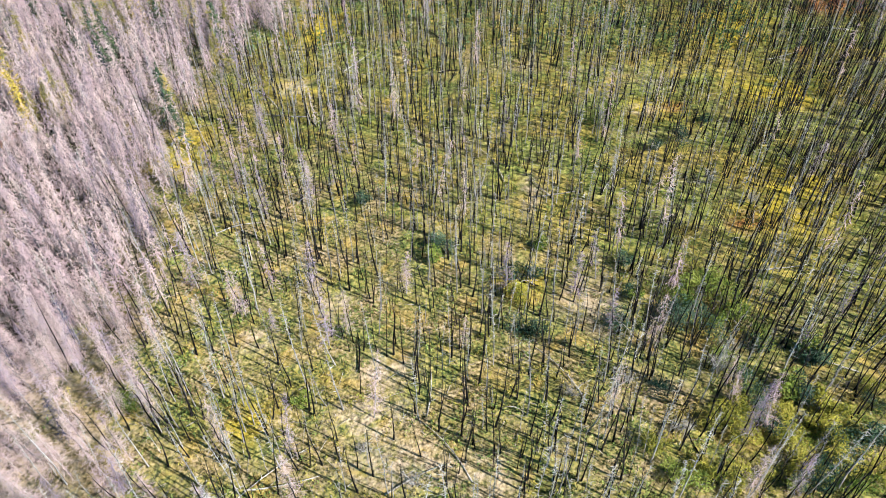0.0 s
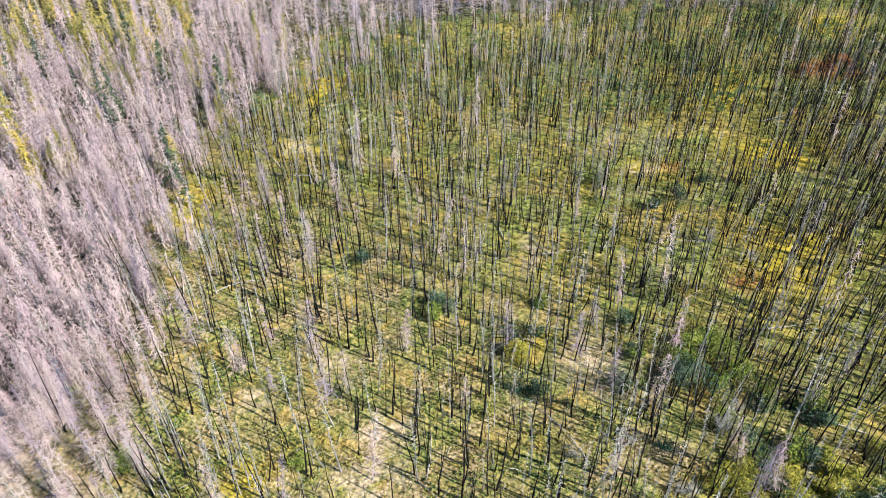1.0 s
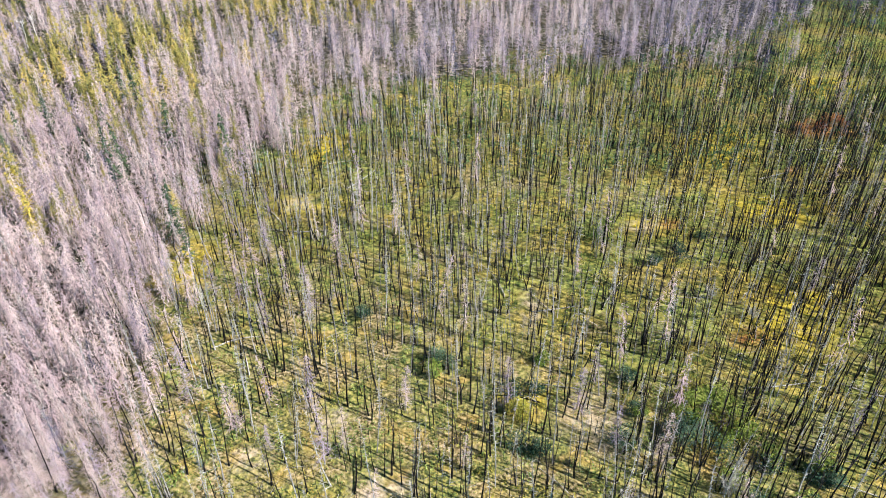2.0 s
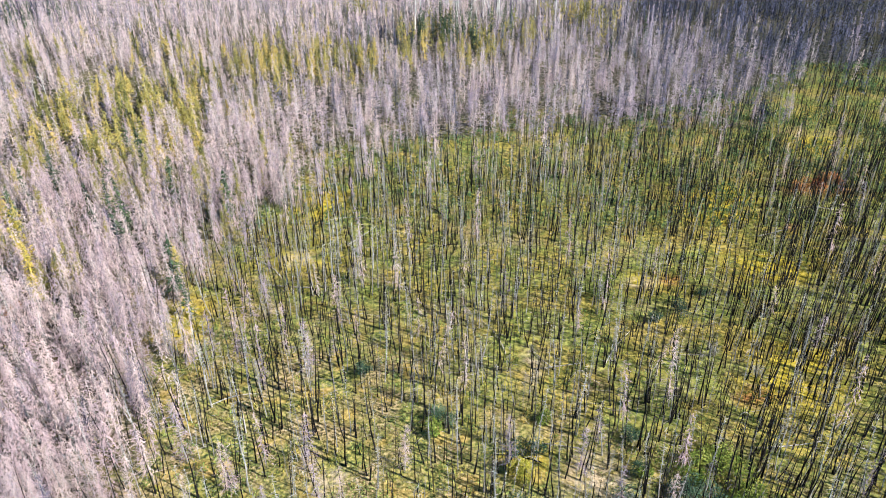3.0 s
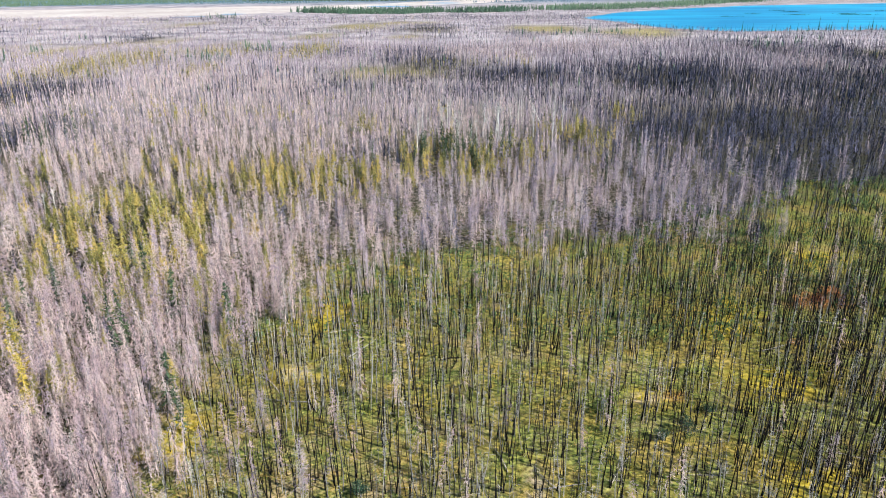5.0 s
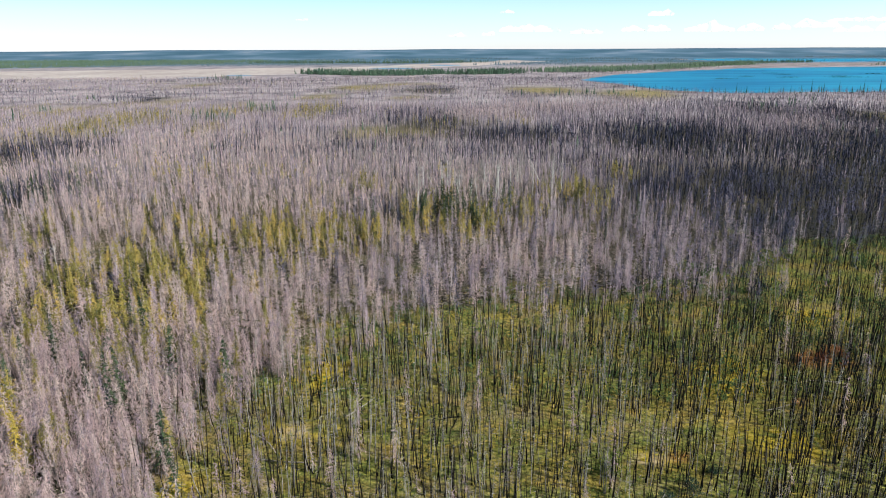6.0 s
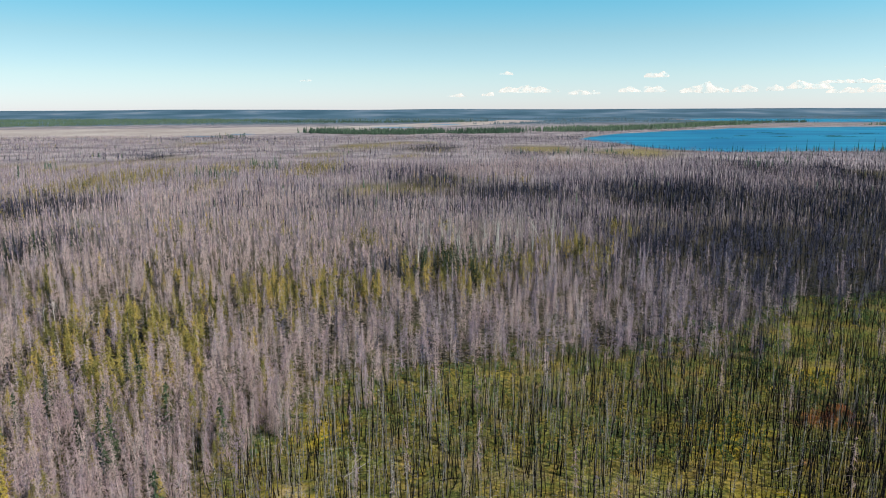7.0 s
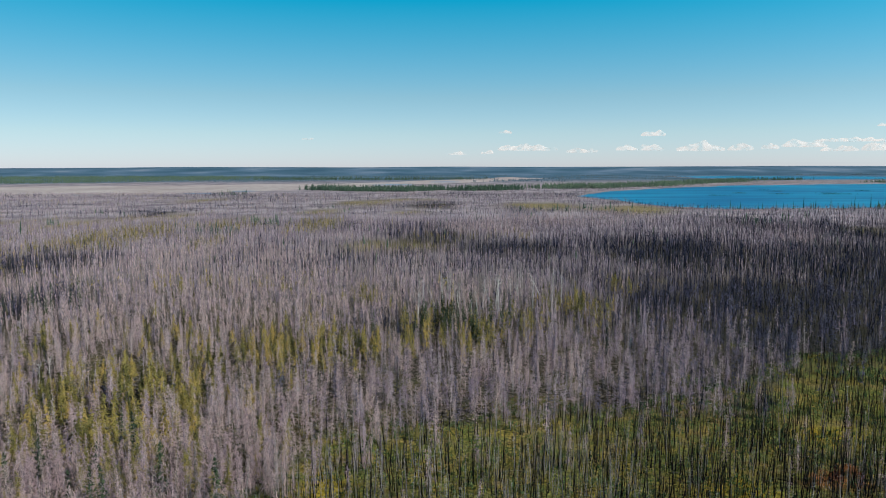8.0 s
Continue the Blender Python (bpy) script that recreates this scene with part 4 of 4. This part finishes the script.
# far trees tinted blue-grey in their own colour in place of haze
HAZE_WOOD = material("haze_blue_woods", [(0.06, 0.11, 0.14), (0.085, 0.14, 0.175), (0.13, 0.185, 0.225)], 0.003, 0.02, 0.9, island=0.1)
bx, by = rng.uniform(-3100, 3100, 42000), 1400 + 3300 * rng.random(42000) ** 0.6
k = (np.abs(bx) < 0.66 * by) & ~inside(bx, by, grown(LAKE, 60)) & ~((bx > 500) & (by < 2560) & (by > 1650) & (value_noise(bx, by, 90, 77) < 0.55)) & ~inside(bx, by, FAR_LAKE)
k &= ~inside(bx, by, [(-1700, 1330), (-490, 1270), (-300, 1580), (62, 2230), (420, 2900), (300, 3250), (-305, 2060), (-1159, 1760), (-1700, 1850)])
k &= (by < 3700) & (by > 2250)
k &= value_noise(bx, by, 260, 90) * 0.6 + value_noise(bx, by, 90, 91) * 0.4 > 0.56
spread("haze_blue_woods", [spike(_r, _r.uniform(7, 11), 2.2, 2) for _ in range(5)], bx[k], by[k], HAZE_WOOD, "woods reaching to the horizon, their blue-grey painted for haze", "woods", (0.8, 1.2))


# ---- shrubs ----
def shrub(r, wide, tall, count, size):
    """A loose bush of a few lobes: (stems, leaves)."""
    stems, lobes = [], []
    for _ in range(r.integers(3, 6)):
        a, d = r.uniform(0, math.tau), r.uniform(0.1, 0.6) * wide
        top = np.array([math.cos(a) * d, math.sin(a) * d, tall * r.uniform(0.55, 0.95)])
        stems.append(tube([(0, 0, -0.1), tuple(top * 0.5 + (0, 0, 0.1 * tall)), tuple(top)], (0.03, 0.02, 0.008), 4))
        lobes.append((top, r.uniform(0.3, 0.55) * wide))
    per = count // len(lobes)
    dots = []
    for c, s in lobes:
        g = r.normal(size=(per, 3))
        g *= (r.uniform(0.35, 1.1, per) ** 0.6 / np.linalg.norm(g, axis=1))[:, None]
        dots.append(c * (1, 1, 0.72) + g * s * (1, 1, 0.75 * tall / wide + 0.2))
    dots = np.concatenate(dots)
    dots[:, 2] = np.maximum(dots[:, 2], 0.05)
    return join(*stems), leaves(dots, size, r)


_r = np.random.default_rng(21)
for leaf, label, spots in (
        (LEAF_DARK, "dark bluish-green bush on the forest floor",
         [(6.7, 41.9), (7.6, 41.4), (23.8, 68.3), (26.9, 69.3), (6.7, 48.1), (14.2, 42.4), (16.8, 49.7), (19.8, 42.4), (21.9, 41.7), (29.6, 38.2), (30.4, 37.6),
          (24.0, 33.1), (23.8, 35.5), (24.4, 32.2), (-1.3, 52.5), (-0.2, 51.7), (33.2, 33.7), (30.5, 74.3), (31.7, 30.7), (25.9, 26.7), (28.0, 28.0), (25.6, 39.5),
          (19.6, 43.4), (27.6, 34.6), (29.8, 30.3), (17.5, 35.5), (-8.7, 59.1), (16.4, 46.1)]),
        (LEAF_GREEN, "leafy green bush growing among burnt trunks",
         [(21.7, 46.8), (23.4, 47.5), (24.0, 46.0), (24.6, 44.3), (21.6, 44.3), (25.1, 42.6), (23.4, 42.0), (20.4, 45.7), (16.7, 45.4), (26.5, 35.4), (30.3, 40.0),
          (22.8, 38.3), (24.5, 27.1), (17.3, 27.6), (19.9, 75.8), (18.9, 73.3), (9.3, 52.3), (29.3, 27.1), (15.8, 28.3), (26.0, 40.7), (-1.3, 50.9),
          (-25.6, 34.7), (-11.6, 34.8)]),
        (LEAF_YELLOW, "yellowing bush growing among burnt trunks",
         [(25.5, 32.5), (26.1, 33.6), (22.4, 33.6), (22.5, 34.7), (28.6, 30.3), (28.3, 31.8), (25.4, 29.8), (18.5, 27.6), (20.0, 27.2), (29.0, 28.4), (26.7, 27.8),
          (6.0, 46.3), (6.8, 45.9), (20.7, 32.3), (33.7, 35.3), (22.6, 27.6), (24.9, 28.2), (18.0, 28.5), (31.1, 27.5), (30.0, 32.7), (-52.4, 78.2), (-50.0, 74.3),
          (15.0, 30.2), (28.6, 33.8), (24.9, 30.8), (22.0, 30.8)]),
        (LEAF_RUST, "rusty-red bush on the forest floor", [(59, 105), (61, 106), (56, 104), (63, 106.5)])):
    shapes = [shrub(_r, _r.uniform(1.2, 1.8), _r.uniform(1.0, 1.7), 820, 0.074) for _ in range(4)]
    sx, sy = np.array(spots, float).T
    trees_as_things("bush", shapes, sx, sy, (BARK, leaf), ("stem", "foliage"), label, "bush", "bushes on the forest floor", (0.8, 1.5))


# ---- leafless grey bushes ----
def dead_bush(r, wide, tall, twigs):
    """A bush of bare branches: (stems, twigs)."""
    stems, tips = [], []
    for _ in range(7):
        a, d = r.uniform(0, math.tau), r.uniform(0.3, 0.9) * wide
        top = np.array([math.cos(a) * d, math.sin(a) * d, tall * r.uniform(0.6, 1.0)])
        stems.append(tube([(0, 0, -0.1), tuple(top * (0.4, 0.4, 0.6)), tuple(top)], (0.03, 0.02, 0.008), 4))
        s = r.uniform(0.35, 1.0, twigs)[:, None]
        base = top * s
        tips.append(slivers(base, base + r.normal(0, 0.35, (twigs, 3)) * (1, 1, 0.7) + (0, 0, 0.15), 0.022, r))
    return join(*stems), join(*tips)


_r = np.random.default_rng(25)
trees_as_things("dead_bush", [dead_bush(_r, _r.uniform(0.9, 1.4), _r.uniform(1.2, 2.0), 46) for _ in range(4)],
                np.array([22.6, 23.1, 21.9, 14.6, 17.8, -2.6, 28.3, 31.5, -6.5, 9.8]), np.array([37.6, 38.6, 37.0, 36.2, 31.8, 27.4, 62.0, 58.5, 30.2, 35.0]),
                (BARK, BEIGE_TWIG), ("stem", "crown"), "leafless grey bush of fine bare branches", "bush", "leafless bushes", (0.8, 1.2))


# ---- fallen logs ----
def log_shape(r, long, foot):
    bow = r.normal(0, 0.04 * long)
    s = np.linspace(-0.5, 0.5, 6)
    path = np.stack([s * long, bow * (1 - 4 * s * s), 0.12 + 0.10 * np.cos(s * 5)], 1)
    trunk = tube(path, foot * (1 - 0.6 * (s + 0.5)), 6)
    stubs = []
    for _ in range(3):
        i = r.integers(1, 5)
        p = path[i]
        stubs.append(tube([p, p + (r.uniform(0, 0.3), r.normal(0, 0.3), r.uniform(0.1, 0.3)), p + (r.uniform(0.1, 0.6), r.normal(0, 0.6), r.uniform(0.2, 0.5))],
                          (0.025, 0.018, 0.006), 4))
    return trunk, stubs


_r = np.random.default_rng(31)
LOGS = [log_shape(_r, _r.uniform(4, 8), _r.uniform(0.05, 0.085)) for _ in range(7)]
PLACED = [(-13.1, 28.4, 42), (-12.1, 90, 58), (18.7, 29.3, -75), (14.2, 35.7, 29), (-2.3, 27.9, 28), (40, 66.6, 100), (31, 49.2, 7), (46, 66.5, 54), (46.3, 90.3, 24), (52, 104.3, -46)]
_first = {}
for _i in range(54):
    if _i < len(PLACED):
        _x, _y, _a = PLACED[_i]
    else:
        _y = float(_r.uniform(24, 118))
        _x, _a = float(_r.uniform(-0.4, 0.62)) * math.hypot(_y, 48), float(_r.uniform(0, 180))
        if not inside(np.array([_x]), np.array([_y]), BURN)[0]:
            continue
    _m = pose(_x, _y, float(height(_x, _y)), 0, 0, _a)
    _k = _i % len(LOGS)
    if _k in _first:
        copy_thing(_first[_k], _m)
    else:
        _ob = new("fallen_log")
        _wood = CHAR if _k in (2, 5) else LOG
        _log = part("log", LOGS[_k][0], _wood, _ob)
        for _s in LOGS[_k][1]:
            part("branch_stub", _s, _wood, _log)
        _ob.matrix_basis = _m
        _first[_k] = tagged(_ob, "charred black fallen tree trunk on the moss" if _k in (2, 5) else "bleached fallen tree trunk lying on the moss", "log", "fallen logs")


# ---- dead twigs strewn on the floor ----
_r = np.random.default_rng(35)
x, y = scatter(18, 115, 0.55)
k = burnt_share(x, y) > 0.3
x, y = x[k], y[k]
_a, _long = _r.uniform(0, math.tau, len(x)), _r.uniform(0.4, 2.2, len(x))
_b = np.stack([x, y, height(x, y) + 0.08], 1)
_v, _f = slivers(_b, _b + np.stack([np.cos(_a) * _long, np.sin(_a) * _long, _r.uniform(0.0, 0.25, len(x))], 1), 0.06, _r)
tagged(new("fallen_twigs", mesh_from("fallen_twigs", _v, _f, [LOG])), "bleached dead twigs strewn over the moss", "twigs", kind="stuff")


# ---- saplings bent over into arches ----
_r = np.random.default_rng(37)
for _i, (_x, _y, _a) in enumerate([(3.2, 46.8, 25), (5.6, 46.2, 12), (17.2, 30.4, 40), (20.5, 30.2, 8), (9.0, 49.0, -20), (-4.0, 55.0, 30), (16.0, 41.0, 160),
                                   (27.0, 52.0, 15), (-14.0, 60.0, 200), (31.0, 61.0, 35), (6.0, 33.5, 190), (12.0, 58.0, 10)]):
    _s = np.linspace(0, 1, 9)
    _w = float(_r.uniform(1.6, 2.8))
    _path = np.stack([_s * _w, 0.15 * np.sin(_s * 3), 0.62 * _w * np.sin(_s * 2.7) - 0.1], 1)
    _v, _f = tube(_path, 0.035 * (1 - 0.75 * _s) + 0.006, 5)
    _ob = new("bent_sapling", mesh_from("bent_sapling", _v, _f, [LOG], smooth=True))
    _ob.matrix_basis = pose(_x, _y, float(height(_x, _y)), 0, 0, _a)
    tagged(_ob, "bleached dead sapling bent over in an arch", "sapling", "bent saplings")


# ---- undergrowth ----
def tuft(r, count, wide, tall):
    """A low dwarf shrub: a loose dome of small leaves on a few blades."""
    a, d = r.uniform(0, math.tau, count), wide * np.sqrt(r.random(count))
    dome = np.stack([np.cos(a) * d, np.sin(a) * d, tall * (1.05 - 0.7 * (d / wide) ** 2) * r.uniform(0.45, 1.1, count)], 1)
    base = dome[:3] * (0.4, 0.4, 0) - (0, 0, 0.1)
    return join(slivers(base, dome[:3] + (0, 0, 0.12), 0.07, r), leaves(dome, r.uniform(0.05, 0.105, count), r, 0.7))


_r = np.random.default_rng(41)
TUFTS = [tuft(_r, 10, _r.uniform(0.25, 0.6), _r.uniform(0.2, 0.6)) for _ in range(14)]
x, y = scatter(16, 150, 2.6)
k = (rng.random(len(x)) < np.clip(1.6 * value_noise(x, y, 3.0, 61) - 0.2, 0, 0.9) * np.clip(1.2 - y / 170, 0.3, 1)) & (rng.random(len(x)) > 0.8 * blobs(x, y, SAND))
k &= rng.random(len(x)) < 0.25 + 0.75 * burnt_share(x, y)
for _name, _mat, _lo, _hi, _label in (("green_undergrowth", TUFT_GREEN, -1.0, 0.52, "low green plants and moss on the burnt floor"),
                                      ("yellow_undergrowth", TUFT, 0.52, 0.76, "low yellow-green plants on the burnt floor"),
                                      ("ochre_undergrowth", TUFT_OCHRE, 0.76, 1.4, "low ochre and brown plants on the burnt floor")):
    _mixed = 0.5 * value_noise(x, y, 6, 63) + 0.3 * value_noise(x, y, 1.5, 64) + 0.2 * rng.random(len(x))
    _q = k & (_mixed * 1.3 - 0.1 >= _lo) & (_mixed * 1.3 - 0.1 < _hi)
    spread(_name, TUFTS, x[_q], y[_q], _mat, _label, "undergrowth", (0.6, 1.5))


# lush low growth of the thicket
x, y = scatter(24, 52, 8.0)
k = rng.random(len(x)) < blobs(x, y, THICKET) * np.clip(1.6 * value_noise(x, y, 2.2, 66), 0.15, 1)
_half = value_noise(x, y, 2.5, 67) < 0.55
spread("thicket_growth", TUFTS, x[k & _half], y[k & _half], LEAF_YELLOW, "lush yellow-green low shrubs in the thicket", "undergrowth", (0.7, 1.3))
spread("thicket_growth", TUFTS, x[k & ~_half], y[k & ~_half], LEAF_GREEN, "lush green low shrubs in the thicket", "undergrowth", (0.7, 1.3))


# taller green growth at the far side of the burn
x, y = scatter(92, 200, 1.25)
lush = np.clip(2.2 * value_noise(x, y, 8, 65) - 0.35, 0, 1) * (0.45 + 0.55 * np.clip((x - 10) / 40, 0, 1))
k = (rng.random(len(x)) < lush) & (burnt_share(x, y) > 0.15)
_half = rng.random(len(x)) < 0.72
spread("tall_undergrowth", TUFTS, x[k & _half], y[k & _half], SAPLING, "taller fresh green plants at the far side of the burn", "undergrowth", (1.3, 3.0))
spread("tall_undergrowth", TUFTS, x[k & ~_half], y[k & ~_half], TUFT, "taller yellow-green plants at the far side of the burn", "undergrowth", (1.2, 2.4))


# ---- clouds low over the horizon ----
def cloud(cx, cz, wide, tall, r):
    bm = bmesh.new()
    bmesh.ops.create_icosphere(bm, subdivisions=4, radius=1.0)
    shift = Vector((r.uniform(-900, 900), 0, 0))
    for v in bm.verts:
        p = Vector((v.co.x * wide * 0.5, v.co.y * tall * 0.45, v.co.z * tall * 0.40))
        puff = noise.fractal((p + shift) * (1.1 / tall), 0.9, 2.1, 5)
        heap = max(0.15, 0.85 + 1.1 * noise.noise((Vector((p.x, 0, 0)) + shift) * (0.9 / tall)))
        p.z = p.z * heap + (puff * 0.30 * tall if v.co.z > 0 else puff * 0.06 * tall)
        p.x += puff * 0.16 * tall
        p.z = max(p.z, -0.10 * tall + 0.05 * puff * tall)
        v.co = p
    for f in bm.faces:
        f.smooth = True
    me = bpy.data.meshes.new("cloud")
    bm.to_mesh(me)
    bm.free()
    me.materials.append(CLOUD)
    ob = new("cloud", me)
    ob.location = (cx, 4600, cz)
    return tagged(ob, "small white fair-weather cloud low over the horizon", "cloud", "clouds low over the horizon", "structure")


_r = np.random.default_rng(51)
for _px, _up, _w, _h in [(361, 55, 38, 16), (446, 30, 78, 22), (316, 30, 36, 14), (358, 30, 42, 15), (236, 26, 50, 11), (150, 30, 76, 15), (101, 30, 24, 13),
                         (101, 59, 22, 8), (16, 22, 30, 8), (68, 24, 18, 13), (516, 30, 40, 17), (568, 32, 28, 14), (628, 36, 74, 22), (690, 28, 60, 14),
                         (-249, 49, 18, 7), (762, 30, 60, 22), (770, 70, 30, 8), (715, 44, 120, 10)]:
    cloud(_px * 3.63, 47 + _up * 3.67, _w * 4.1, _h * 4.1, _r)
